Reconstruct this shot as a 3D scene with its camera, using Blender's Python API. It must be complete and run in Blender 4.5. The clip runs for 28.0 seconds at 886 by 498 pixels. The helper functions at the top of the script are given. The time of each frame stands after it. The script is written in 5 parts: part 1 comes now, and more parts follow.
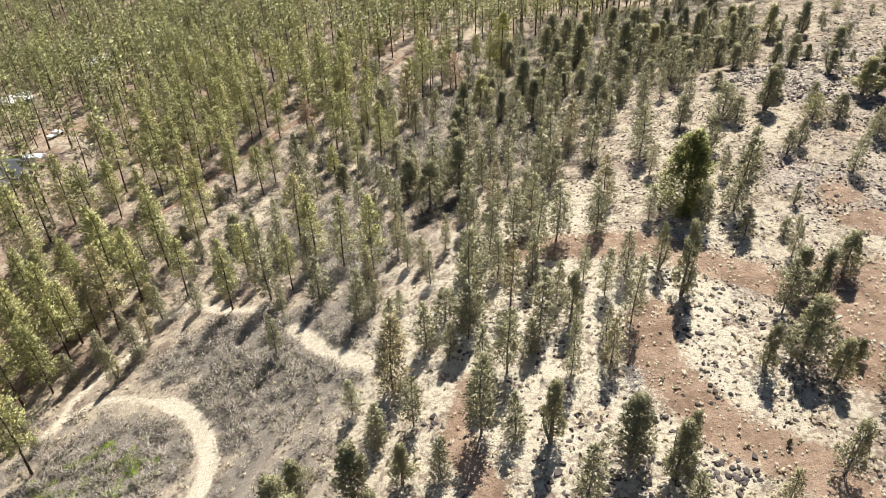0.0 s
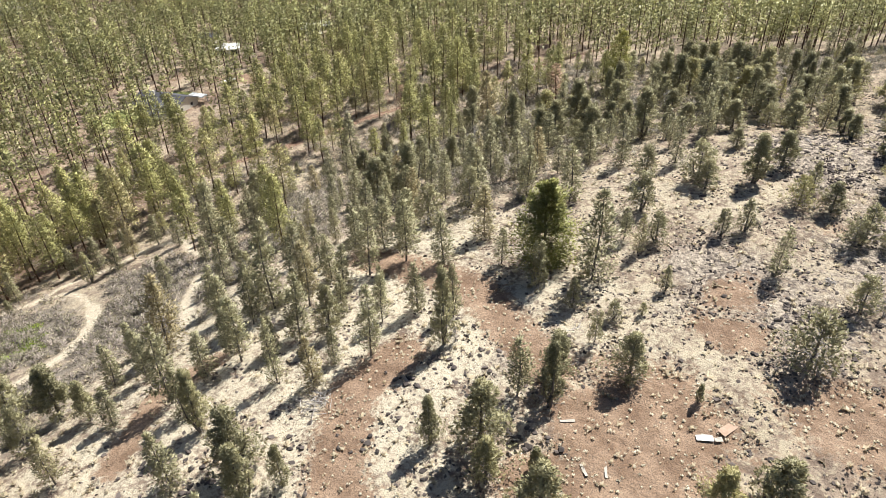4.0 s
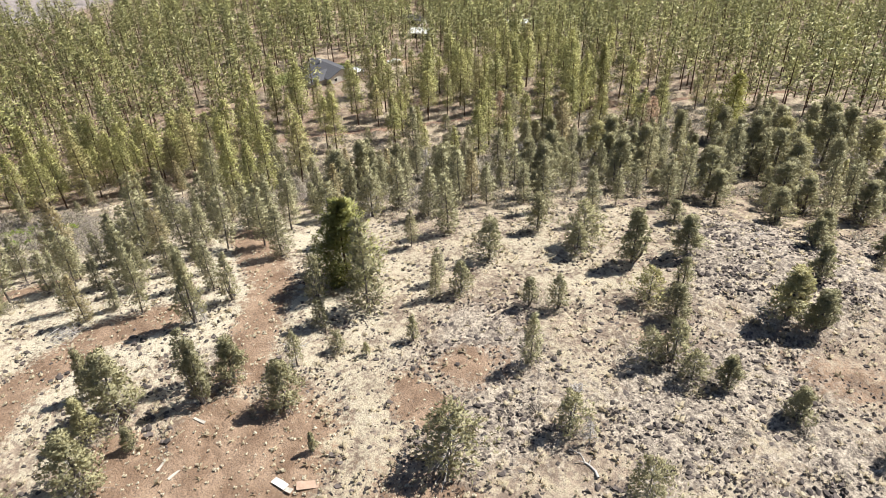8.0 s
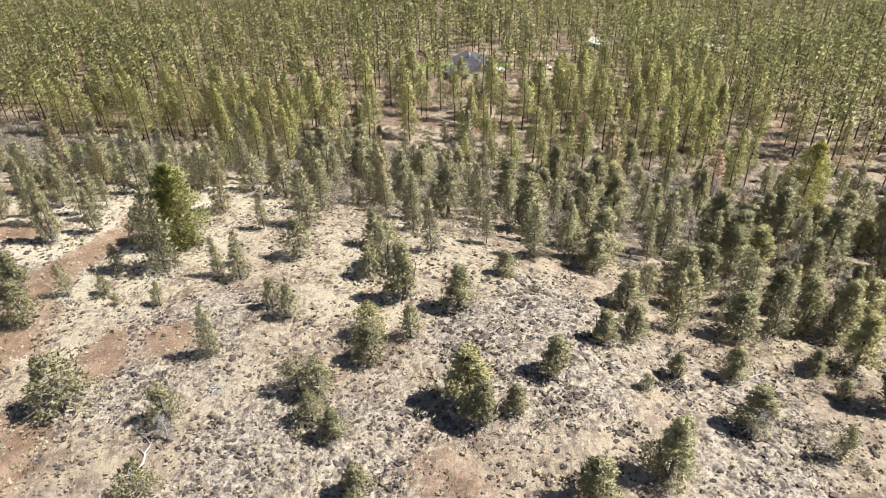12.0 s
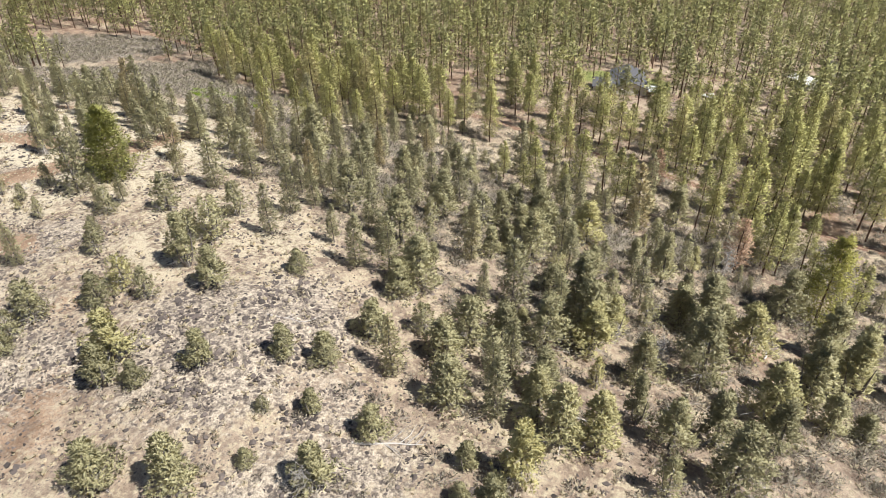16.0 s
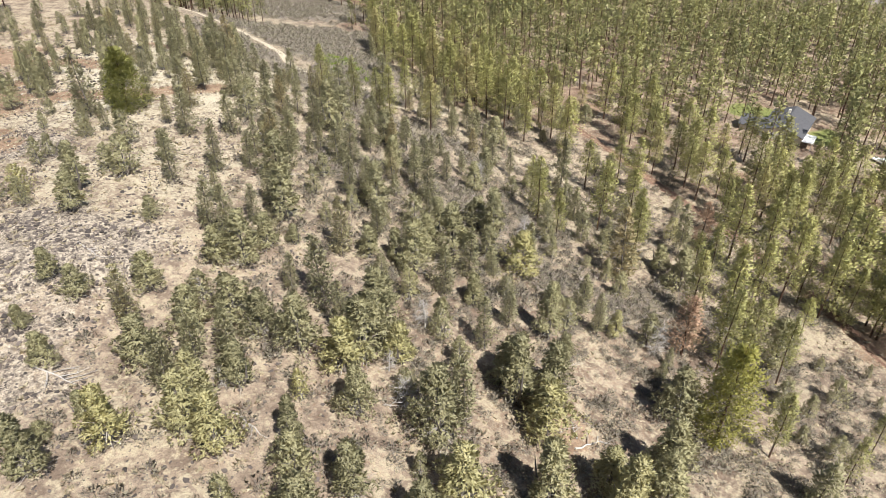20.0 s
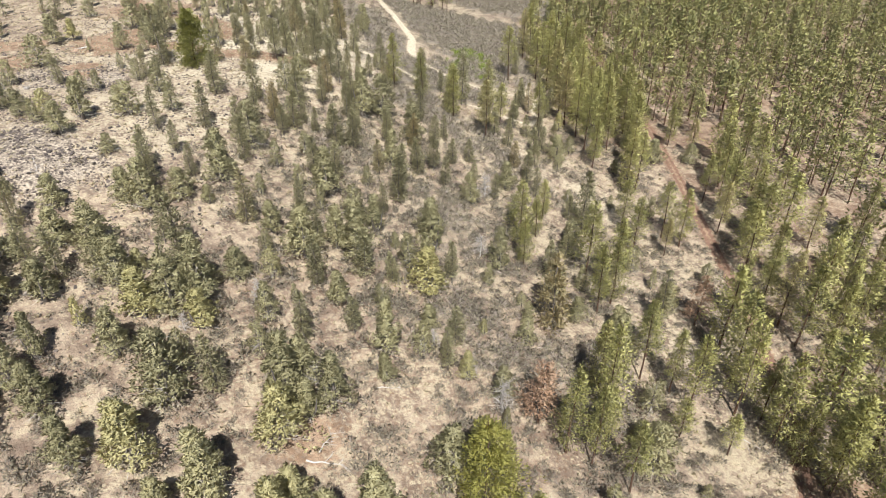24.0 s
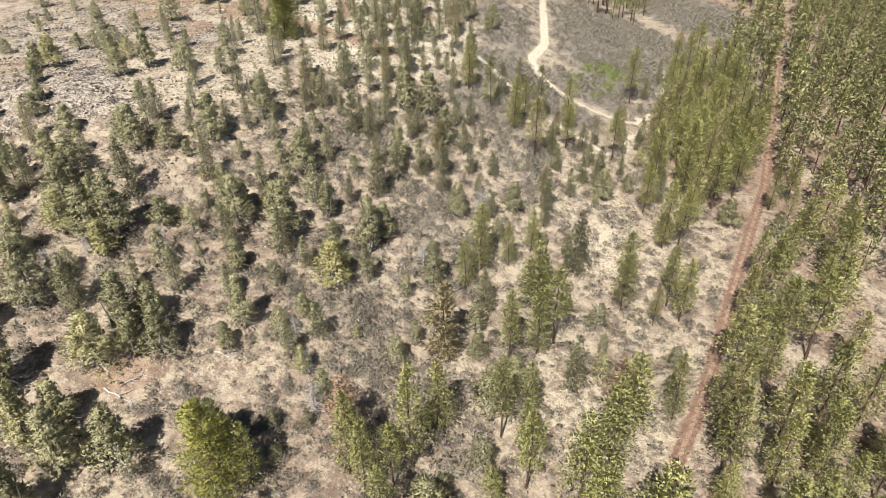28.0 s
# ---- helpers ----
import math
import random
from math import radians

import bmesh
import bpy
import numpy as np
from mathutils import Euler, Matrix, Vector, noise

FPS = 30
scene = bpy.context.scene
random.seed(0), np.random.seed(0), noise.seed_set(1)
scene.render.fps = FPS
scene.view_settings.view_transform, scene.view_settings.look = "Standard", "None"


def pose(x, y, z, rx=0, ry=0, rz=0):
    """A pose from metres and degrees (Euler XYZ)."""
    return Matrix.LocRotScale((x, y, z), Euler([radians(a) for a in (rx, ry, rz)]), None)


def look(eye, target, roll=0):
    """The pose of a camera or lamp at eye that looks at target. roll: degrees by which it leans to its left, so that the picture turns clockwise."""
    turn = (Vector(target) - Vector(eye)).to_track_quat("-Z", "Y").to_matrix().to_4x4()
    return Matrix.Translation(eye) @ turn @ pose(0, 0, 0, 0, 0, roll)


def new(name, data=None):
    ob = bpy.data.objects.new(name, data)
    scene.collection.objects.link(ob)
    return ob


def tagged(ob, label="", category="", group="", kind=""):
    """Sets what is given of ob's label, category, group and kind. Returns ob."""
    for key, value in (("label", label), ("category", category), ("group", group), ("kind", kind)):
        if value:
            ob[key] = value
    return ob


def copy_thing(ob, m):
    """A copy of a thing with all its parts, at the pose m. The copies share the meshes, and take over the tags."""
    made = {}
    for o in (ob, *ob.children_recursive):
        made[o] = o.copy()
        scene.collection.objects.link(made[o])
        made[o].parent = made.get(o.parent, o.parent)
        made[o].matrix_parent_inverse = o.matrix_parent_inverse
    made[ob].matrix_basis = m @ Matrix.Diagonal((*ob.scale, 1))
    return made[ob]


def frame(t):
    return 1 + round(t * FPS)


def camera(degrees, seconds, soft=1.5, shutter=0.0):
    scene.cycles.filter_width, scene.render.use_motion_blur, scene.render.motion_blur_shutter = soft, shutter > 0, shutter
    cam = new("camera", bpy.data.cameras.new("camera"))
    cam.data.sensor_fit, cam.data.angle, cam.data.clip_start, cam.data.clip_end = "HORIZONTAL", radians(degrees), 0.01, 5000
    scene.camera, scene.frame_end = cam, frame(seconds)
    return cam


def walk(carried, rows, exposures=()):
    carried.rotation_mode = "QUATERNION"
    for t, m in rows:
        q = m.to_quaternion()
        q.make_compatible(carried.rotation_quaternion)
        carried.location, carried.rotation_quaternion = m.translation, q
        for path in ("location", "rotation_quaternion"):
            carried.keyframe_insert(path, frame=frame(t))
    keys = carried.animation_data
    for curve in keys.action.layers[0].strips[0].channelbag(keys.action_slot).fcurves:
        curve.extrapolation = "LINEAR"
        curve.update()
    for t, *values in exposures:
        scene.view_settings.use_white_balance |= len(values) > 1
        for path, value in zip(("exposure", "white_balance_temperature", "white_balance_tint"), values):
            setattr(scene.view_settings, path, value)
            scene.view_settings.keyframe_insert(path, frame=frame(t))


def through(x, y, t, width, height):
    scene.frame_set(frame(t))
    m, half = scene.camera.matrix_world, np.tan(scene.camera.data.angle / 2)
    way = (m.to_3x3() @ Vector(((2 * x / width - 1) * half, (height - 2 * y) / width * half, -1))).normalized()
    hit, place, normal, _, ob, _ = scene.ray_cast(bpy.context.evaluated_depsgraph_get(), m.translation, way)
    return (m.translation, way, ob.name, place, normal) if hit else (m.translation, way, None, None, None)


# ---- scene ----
cam = camera(66.0, 28.0, soft=0.7)
METRES, EYE, TILT, LEAN, TURN = 400.0, 52.0, -35.04, 1.25, 0.0
ROWS = [
    (0.0, 0.0, 0.0, 0.0, 0.0, 0.0, -0.0),
    (0.5, 0.0176, 0.0005, 0.0009, 2.73, -0.06, -1.9),
    (1.0, 0.0351, 0.0017, 0.0024, 5.45, -0.23, -3.83),
    (1.5, 0.0521, 0.0038, 0.0043, 8.08, -0.49, -5.62),
    (2.0, 0.0694, 0.0067, 0.0069, 10.83, -0.86, -7.49),
    (2.5, 0.0865, 0.0106, 0.0099, 13.59, -1.28, -9.34),
    (3.0, 0.1031, 0.0154, 0.0134, 16.37, -1.8, -11.09),
    (3.5, 0.1195, 0.0209, 0.0175, 19.15, -2.39, -12.8),
    (5.5, 0.1809, 0.0499, 0.0411, 31.2, -6.23, -19.44),
    (6.0, 0.1949, 0.0591, 0.0483, 34.4, -7.34, -21.03),
    (6.5, 0.2081, 0.0688, 0.0557, 37.55, -8.51, -22.54),
    (7.0, 0.2208, 0.0793, 0.0635, 40.78, -9.79, -23.94),
    (7.5, 0.2326, 0.0904, 0.0717, 44.12, -11.19, -25.33),
    (8.0, 0.2436, 0.1022, 0.0801, 47.54, -12.7, -26.68),
    (8.5, 0.2537, 0.1145, 0.0889, 50.99, -14.3, -27.96),
    (9.0, 0.2629, 0.1271, 0.0979, 54.45, -15.97, -29.12),
    (9.5, 0.2711, 0.1403, 0.1073, 57.96, -17.74, -30.14),
    (10.0, 0.2784, 0.1536, 0.1169, 61.51, -19.57, -31.1),
    (10.5, 0.2847, 0.1674, 0.1266, 65.26, -21.56, -31.96),
    (11.0, 0.2902, 0.1816, 0.1367, 69.04, -23.59, -32.67),
    (11.5, 0.2945, 0.1958, 0.1468, 72.78, -25.67, -33.27),
    (12.0, 0.2979, 0.2104, 0.1572, 76.64, -27.83, -33.75),
    (12.5, 0.3003, 0.2251, 0.1675, 80.52, -30.02, -34.11),
    (14.5, 0.2988, 0.2854, 0.2097, 96.73, -39.37, -34.0),
    (15.0, 0.2957, 0.3003, 0.22, 100.66, -41.65, -33.62),
    (15.5, 0.2916, 0.3149, 0.23, 104.57, -43.85, -33.17),
    (16.0, 0.2865, 0.3293, 0.2398, 108.43, -46.01, -32.57),
    (16.5, 0.2804, 0.3434, 0.2493, 112.27, -48.13, -31.87),
    (17.0, 0.2733, 0.3572, 0.2585, 115.99, -50.13, -31.04),
    (17.5, 0.2653, 0.3707, 0.2676, 119.67, -52.06, -30.09),
    (18.0, 0.2567, 0.3836, 0.2762, 123.22, -53.86, -29.11),
    (18.5, 0.2474, 0.3957, 0.284, 126.72, -55.62, -28.04),
    (19.0, 0.2371, 0.4078, 0.2918, 130.08, -57.22, -26.93),
    (19.5, 0.226, 0.4193, 0.2995, 133.36, -58.75, -25.69),
    (20.0, 0.2141, 0.4303, 0.3067, 136.61, -60.19, -24.33),
    (20.5, 0.2016, 0.4406, 0.3137, 139.81, -61.56, -22.88),
    (21.0, 0.1882, 0.4504, 0.3201, 142.83, -62.79, -21.4),
    (21.5, 0.1741, 0.4595, 0.3261, 145.71, -63.89, -19.77),
    (23.5, 0.1148, 0.4891, 0.346, 157.5, -67.25, -13.24),
    (24.0, 0.0984, 0.4946, 0.3497, 160.34, -67.9, -11.51),
    (24.5, 0.082, 0.4993, 0.3528, 163.06, -68.42, -9.7),
    (25.0, 0.0653, 0.5031, 0.3553, 165.71, -68.89, -7.9),
    (25.5, 0.0482, 0.5061, 0.3573, 168.39, -69.27, -6.09),
    (26.0, 0.0307, 0.5084, 0.3589, 171.16, -69.57, -4.24),
    (26.5, 0.0132, 0.5099, 0.3599, 173.9, -69.8, -2.43),
    (27.0, -0.0045, 0.5105, 0.3606, 176.56, -69.93, -0.53),
    (27.5, -0.0221, 0.5103, 0.3603, 179.22, -69.94, 1.4),
    (28.0, -0.0396, 0.5092, 0.3598, 181.91, -69.94, 3.2),
]
walk(cam, [(t, pose(0, 0, EYE, TILT, LEAN, TURN) @ pose(METRES * x, METRES * y, METRES * z, 90 + pitch, roll, yaw)) for t, x, y, z, yaw, pitch, roll in ROWS])

# ---- world, sun and sky ----
SUN_TO = Vector((0.27, 0.96, 1.36)).normalized()
world = bpy.data.worlds.new("world")
scene.world = world
world.use_nodes = True
wn = world.node_tree.nodes
sky = wn.new("ShaderNodeTexSky")
sky.sky_type = "NISHITA"
sky.sun_disc = False
sky.sun_elevation = math.asin(SUN_TO.z)
sky.sun_rotation = math.atan2(SUN_TO.x, SUN_TO.y)
sky.altitude = 1000
wn["Background"].inputs["Strength"].default_value = 0.05
world.node_tree.links.new(sky.outputs[0], wn["Background"].inputs["Color"])
sun_data = bpy.data.lights.new("sun", "SUN")
sun_data.energy, sun_data.angle, sun_data.color = 5.0, radians(0.5), (1.0, 0.97, 0.90)
sun = new("sun", sun_data)
sun.matrix_world = look(SUN_TO * 400, (0, 0, 0))
scene.view_settings.exposure = 0.71


# ---- materials ----
def material(name, rough=0.9):
    m = bpy.data.materials.new(name)
    m.use_nodes = True
    t = m.node_tree
    b = t.nodes["Principled BSDF"]
    b.inputs["Roughness"].default_value = rough
    b.inputs["Specular IOR Level"].default_value = 0.15
    return m, t, b


def node(t, kind, **values):
    n = t.nodes.new(kind)
    for key, value in values.items():
        n.inputs[key.replace("_", " ")].default_value = value
    return n


def mixed(t, fac, a, b):
    """A colour mix; a and b are colours or sockets, fac a number or a socket."""
    n = t.nodes.new("ShaderNodeMix")
    n.data_type = "RGBA"
    for socket, value in ((n.inputs[0], fac), (n.inputs[6], a), (n.inputs[7], b)):
        if isinstance(value, bpy.types.NodeSocket):
            t.links.new(value, socket)
        elif isinstance(value, tuple):
            socket.default_value = (*value, 1)
        else:
            socket.default_value = value
    return n.outputs[2]


def ramp(t, source, lo, hi):
    n = node(t, "ShaderNodeMapRange", From_Min=lo, From_Max=hi)
    t.links.new(source, n.inputs["Value"])
    return n.outputs[0]


def maths(t, op, a, b=0.0):
    n = t.nodes.new("ShaderNodeMath")
    n.operation = op
    for socket, value in zip(n.inputs, (a, b)):
        if isinstance(value, bpy.types.NodeSocket):
            t.links.new(value, socket)
        else:
            socket.default_value = value
    return n.outputs[0]


def noise_of(t, scale, detail=3.0, rough=0.6, coords="Object"):
    c = t.nodes.new("ShaderNodeTexCoord")
    n = node(t, "ShaderNodeTexNoise", Scale=scale, Detail=detail, Roughness=rough)
    t.links.new(c.outputs[coords], n.inputs["Vector"])
    return n.outputs["Fac"]


def foliage(name, dark, light, through=0.3, odd=None):
    """Leaves: tint varies from tree to tree and from spray to spray, and some light passes through."""
    m, t, b = material(name, 0.48)
    b.inputs["Specular IOR Level"].default_value = 0.4
    info = t.nodes.new("ShaderNodeObjectInfo")
    tint = t.nodes.new("ShaderNodeAttribute")
    tint.attribute_name = "tint"
    geo = t.nodes.new("ShaderNodeNewGeometry")
    whole = maths(t, "FRACT", maths(t, "ADD", info.outputs["Random"], tint.outputs["Fac"]))
    spray = maths(t, "ADD", maths(t, "MULTIPLY", whole, 0.55), maths(t, "MULTIPLY", geo.outputs["Random Per Island"], 0.45))
    colour = mixed(t, spray, dark, light)
    if odd:
        colour = mixed(t, ramp(t, whole, 0.86, 1.0), colour, odd)
    t.links.new(colour, b.inputs["Base Color"])
    trans = t.nodes.new("ShaderNodeBsdfTranslucent")
    t.links.new(colour, trans.inputs["Color"])
    mix = node(t, "ShaderNodeMixShader", Fac=through)
    t.links.new(b.outputs[0], mix.inputs[1])
    t.links.new(trans.outputs[0], mix.inputs[2])
    t.links.new(mix.outputs[0], t.nodes["Material Output"].inputs[0])
    return m


def plain(name, a, b_colour, scale=3.0, rough=0.9, bump=0.0, coords="Object"):
    """Two colours broken up by noise at two sizes."""
    m, t, b = material(name, rough)
    n = noise_of(t, scale, 4.0, 0.65, coords)
    fine = noise_of(t, scale * 9, 2.0, 0.6, coords)
    f = ramp(t, maths(t, "ADD", maths(t, "MULTIPLY", n, 0.65), maths(t, "MULTIPLY", fine, 0.35)), 0.35, 0.65)
    t.links.new(mixed(t, f, a, b_colour), b.inputs["Base Color"])
    if bump:
        bp = node(t, "ShaderNodeBump", Strength=bump, Distance=0.05)
        t.links.new(fine, bp.inputs["Height"])
        t.links.new(bp.outputs[0], b.inputs["Normal"])
    return m


def per_piece(name, a, b_colour, rough=0.9):
    """Loose pieces that differ from one another in colour."""
    m, t, b = material(name, rough)
    geo = t.nodes.new("ShaderNodeNewGeometry")
    info = t.nodes.new("ShaderNodeObjectInfo")
    f = maths(t, "FRACT", maths(t, "ADD", geo.outputs["Random Per Island"], info.outputs["Random"]))
    n = noise_of(t, 4.0)
    c = mixed(t, f, a, b_colour)
    c = mixed(t, maths(t, "MULTIPLY", n, 0.4), c, tuple(0.5 * v for v in a))
    t.links.new(c, b.inputs["Base Color"])
    return m


NEEDLES = foliage("pine_needles", (0.27, 0.265, 0.105), (0.65, 0.615, 0.24), 0.21, (0.50, 0.42, 0.22))
LUSH = foliage("lush_pine_needles", (0.15, 0.17, 0.06), (0.40, 0.39, 0.125), 0.26)
YOUNG = foliage("young_pine_needles", (0.29, 0.275, 0.165), (0.58, 0.54, 0.32), 0.34, (0.46, 0.37, 0.20))
# pine needles again, darker: shade inside the far woods put into the colour
SHADED_NEEDLES = foliage("shaded_pine_needles", (0.21, 0.215, 0.10), (0.54, 0.52, 0.215), 0.21)
LIME = foliage("lime_pine_needles", (0.34, 0.33, 0.085), (0.56, 0.52, 0.16), 0.34)
JUNIPER = foliage("juniper_sprays", (0.27, 0.255, 0.15), (0.59, 0.545, 0.32), 0.34, (0.56, 0.51, 0.25))
RUST = foliage("rust_sprays", (0.48, 0.30, 0.20), (0.70, 0.50, 0.36), 0.35)
BARK = plain("pine_bark", (0.05, 0.032, 0.024), (0.14, 0.085, 0.06), 6.0, 0.95, 0.4)
GREY_BARK = plain("juniper_bark", (0.10, 0.085, 0.075), (0.22, 0.195, 0.18), 6.0, 0.95, 0.4)
TWIG = per_piece("dry_twigs", (0.16, 0.14, 0.125), (0.32, 0.28, 0.26))
SILVER = per_piece("bleached_wood", (0.36, 0.33, 0.31), (0.62, 0.58, 0.55))
BRUSH = per_piece("brush_twigs", (0.30, 0.25, 0.225), (0.52, 0.45, 0.405))
BRUSH_LEAF = foliage("brush_leaves", (0.25, 0.225, 0.155), (0.43, 0.395, 0.28), 0.4)
FRESH_LEAF = foliage("fresh_brush_leaves", (0.20, 0.30, 0.03), (0.38, 0.48, 0.06), 0.4)
SAGE = foliage("sage_leaves", (0.17, 0.155, 0.115), (0.34, 0.305, 0.23), 0.3)
STEMS = per_piece("bitterbrush_stems", (0.16, 0.14, 0.12), (0.33, 0.285, 0.245))
STRAW = foliage("bunch_grass_straw", (0.48, 0.405, 0.28), (0.74, 0.65, 0.485), 0.5)
PALE_STRAW = foliage("bleached_grass_straw", (0.66, 0.59, 0.45), (0.82, 0.76, 0.62), 0.4)
LAVA = per_piece("lava_stone", (0.06, 0.052, 0.05), (0.20, 0.165, 0.15))


ROOF = plain("grey_shingles", (0.075, 0.075, 0.085), (0.12, 0.12, 0.132), 2.0, 0.85, 0.3)
SIDING = plain("pale_siding", (0.55, 0.52, 0.46), (0.66, 0.63, 0.57), 1.5, 0.7)
WHITE = plain("white_painted_metal", (0.74, 0.74, 0.73), (0.84, 0.84, 0.83), 0.8, 0.45)
DARK = plain("dark_opening", (0.03, 0.03, 0.035), (0.05, 0.05, 0.055), 1.0, 0.3)
PLY = plain("weathered_plywood", (0.38, 0.26, 0.19), (0.48, 0.35, 0.27), 2.0, 0.8)
PLANK = plain("bleached_plank", (0.40, 0.36, 0.31), (0.56, 0.52, 0.46), 3.0, 0.8)
SHEET = plain("white_sheeting", (0.60, 0.59, 0.56), (0.74, 0.73, 0.70), 2.0, 0.6)
STEEL = plain("dull_car_paint", (0.30, 0.31, 0.33), (0.36, 0.37, 0.40), 1.0, 0.35)


def ground_material():
    m, t, b = material("ground_cover", 0.95)

    def cover(name):
        n = t.nodes.new("ShaderNodeAttribute")
        n.attribute_name = name
        return n.outputs["Fac"]

    big, mid, small, grit = (noise_of(t, s, 4.0, 0.65) for s in (0.06, 0.35, 1.6, 7.0))
    coords = t.nodes.new("ShaderNodeTexCoord")
    cells = node(t, "ShaderNodeTexVoronoi", Scale=1.7, Randomness=1.0)
    t.links.new(coords.outputs["Object"], cells.inputs["Vector"])
    mottle, gravel = noise_of(t, 1.1, 7.0, 0.72), noise_of(t, 2.7, 6.0, 0.72)
    hummock = maths(t, "ADD", maths(t, "MULTIPLY", maths(t, "SUBTRACT", 0.55, cells.outputs["Distance"]), 0.9), maths(t, "MULTIPLY", maths(t, "SUBTRACT", grit, 0.5), 0.9))
    soil = mixed(t, ramp(t, mid, 0.38, 0.62), (0.20, 0.148, 0.115), (0.43, 0.34, 0.26))
    straw = mixed(t, ramp(t, grit, 0.35, 0.65), (0.36, 0.295, 0.205), (0.68, 0.59, 0.435))
    straw = mixed(t, maths(t, "MULTIPLY", cover("pale"), 0.75), straw, mixed(t, ramp(t, grit, 0.35, 0.65), (0.56, 0.50, 0.38), (0.84, 0.77, 0.62)))
    clump = maths(t, "ADD", maths(t, "MULTIPLY", maths(t, "ADD", mottle, gravel), 0.42), maths(t, "ADD", maths(t, "MULTIPLY", big, 0.3), maths(t, "MULTIPLY", mid, 0.25)))
    clump = maths(t, "ADD", clump, maths(t, "MULTIPLY", cover("pale"), 0.07))
    clump = maths(t, "ADD", clump, maths(t, "MULTIPLY", hummock, 0.14))
    colour = mixed(t, ramp(t, clump, 0.68, 0.77), soil, straw)

    def lay(colour, name, a, c, source, rough_edge=0.7):
        edge = maths(t, "ADD", cover(name), maths(t, "MULTIPLY", maths(t, "SUBTRACT", small, 0.5), rough_edge))
        return mixed(t, ramp(t, edge, 0.35, 0.62), colour, mixed(t, ramp(t, source, 0.36, 0.64), a, c))

    colour = lay(colour, "litter", (0.18, 0.112, 0.08), (0.36, 0.265, 0.195), mid, 1.6)
    colour = lay(colour, "brush", (0.17, 0.145, 0.12), (0.30, 0.26, 0.21), small, 1.0)
    colour = lay(colour, "stony", (0.11, 0.09, 0.08), (0.62, 0.53, 0.425), maths(t, "ADD", maths(t, "MULTIPLY", maths(t, "SUBTRACT", maths(t, "ADD", mottle, gravel), 1.0), 0.95), 0.50), 1.3)
    colour = lay(colour, "dirt", (0.22, 0.142, 0.095), (0.405, 0.285, 0.20), mid, 1.5)
    colour = lay(colour, "sand", (0.57, 0.485, 0.36), (0.73, 0.64, 0.50), small, 0.4)
    colour = lay(colour, "rut", (0.17, 0.095, 0.068), (0.28, 0.17, 0.125), small, 0.25)
    colour = lay(colour, "lawn", (0.14, 0.17, 0.05), (0.27, 0.29, 0.10), small, 0.4)
    colour = lay(colour, "flat", (0.25, 0.215, 0.205), (0.37, 0.33, 0.31), mid, 0.8)
    speck = maths(t, "MULTIPLY", ramp(t, grit, 0.51, 0.60), 0.62)
    colour = mixed(t, speck, colour, (0.12, 0.095, 0.08))
    t.links.new(colour, b.inputs["Base Color"])
    bp = node(t, "ShaderNodeBump", Strength=0.7, Distance=0.3)
    t.links.new(maths(t, "ADD", maths(t, "MULTIPLY", mottle, 1.4), gravel), bp.inputs["Height"])
    t.links.new(bp.outputs[0], b.inputs["Normal"])
    return m


GROUND = ground_material()


# ---- the lie of the land ----
def height(x, y):
    """Height of the ground: a lava bench in the east that falls to a pine flat in the west."""
    x, y = np.asarray(x, float), np.asarray(y, float)
    far = np.clip(np.hypot(x + 40, y - 120) - 330, 0, None)
    k = 330 / (330 + far)
    x, y = -40 + (x + 40) * k, 120 + (y - 120) * k
    u = (y - 110) / 80
    edge = (-5.39) + 45.58 * u + 11.97 * u * u + (-1.12) * u ** 3
    step = 1 / (1 + np.exp(-np.clip((x - edge) / np.clip(28.76 + 7.18 * u, 8, 60), -40, 40)))
    high = 3.54 + (-0.61) * (x - 60) / 50 + 3.47 * u
    low = (-33.8) + 2.07 * (x + 60) / 50 + (-0.38) * u
    z = low + (high - low) * step
    for cx, swells in zip((-60, -25, 10, 45), SWELLS):
        for cy, swell in zip((45, 80, 115, 150, 185), swells):
            z = z + swell * np.exp(-((x - cx) ** 2 + (y - cy) ** 2) / 968)
    for cx, cy, rise, reach in KNOLLS:
        z = z + rise * np.exp(-((x - cx) ** 2 + (y - cy) ** 2) / (2 * reach * reach))
    return z - 9.5 * np.exp(-((x + 160) ** 2 + (y - 292) ** 2) / 4000)


KNOLLS = [(-35, 58, -1.6, 12), (-82, 75, -2.4, 18), (-42, 147, -2.2, 14), (68, 128, 1.8, 9), (62, 144, -1.2, 9), (20, 188, -1.2, 16), (-20, 187, -1.2, 12), (10, 173, 1.0, 9)]
SWELLS = [(0.3, -0.2, 0.0, 0.0, 0.1), (-1.3, -0.4, 0.1, -0.4, -0.8), (-0.4, 1.4, -0.3, -0.1, 1.0), (-0.6, -0.5, 2.1, 0.2, -0.1)]


def waves(x, y, size, seed):
    """Soft random hills between about -1 and 1, to break up edges and spacing."""
    rng = np.random.RandomState(seed)
    v = 0
    for k in range(7):
        a, ph, f = rng.uniform(0, 6.28), rng.uniform(0, 6.28), rng.uniform(0.6, 1.9) / size
        v = v + np.sin((x * math.cos(a) + y * math.sin(a)) * f * 6.28 + ph)
    return v / 3.0


def near_line(x, y, points):
    """Distance to a bent line."""
    best = np.full(np.shape(x), 1e9)
    for (ax, ay), (bx, by) in zip(points, points[1:]):
        dx, dy = bx - ax, by - ay
        k = np.clip(((x - ax) * dx + (y - ay) * dy) / (dx * dx + dy * dy), 0, 1)
        best = np.minimum(best, np.hypot(x - ax - k * dx, y - ay - k * dy))
    return best


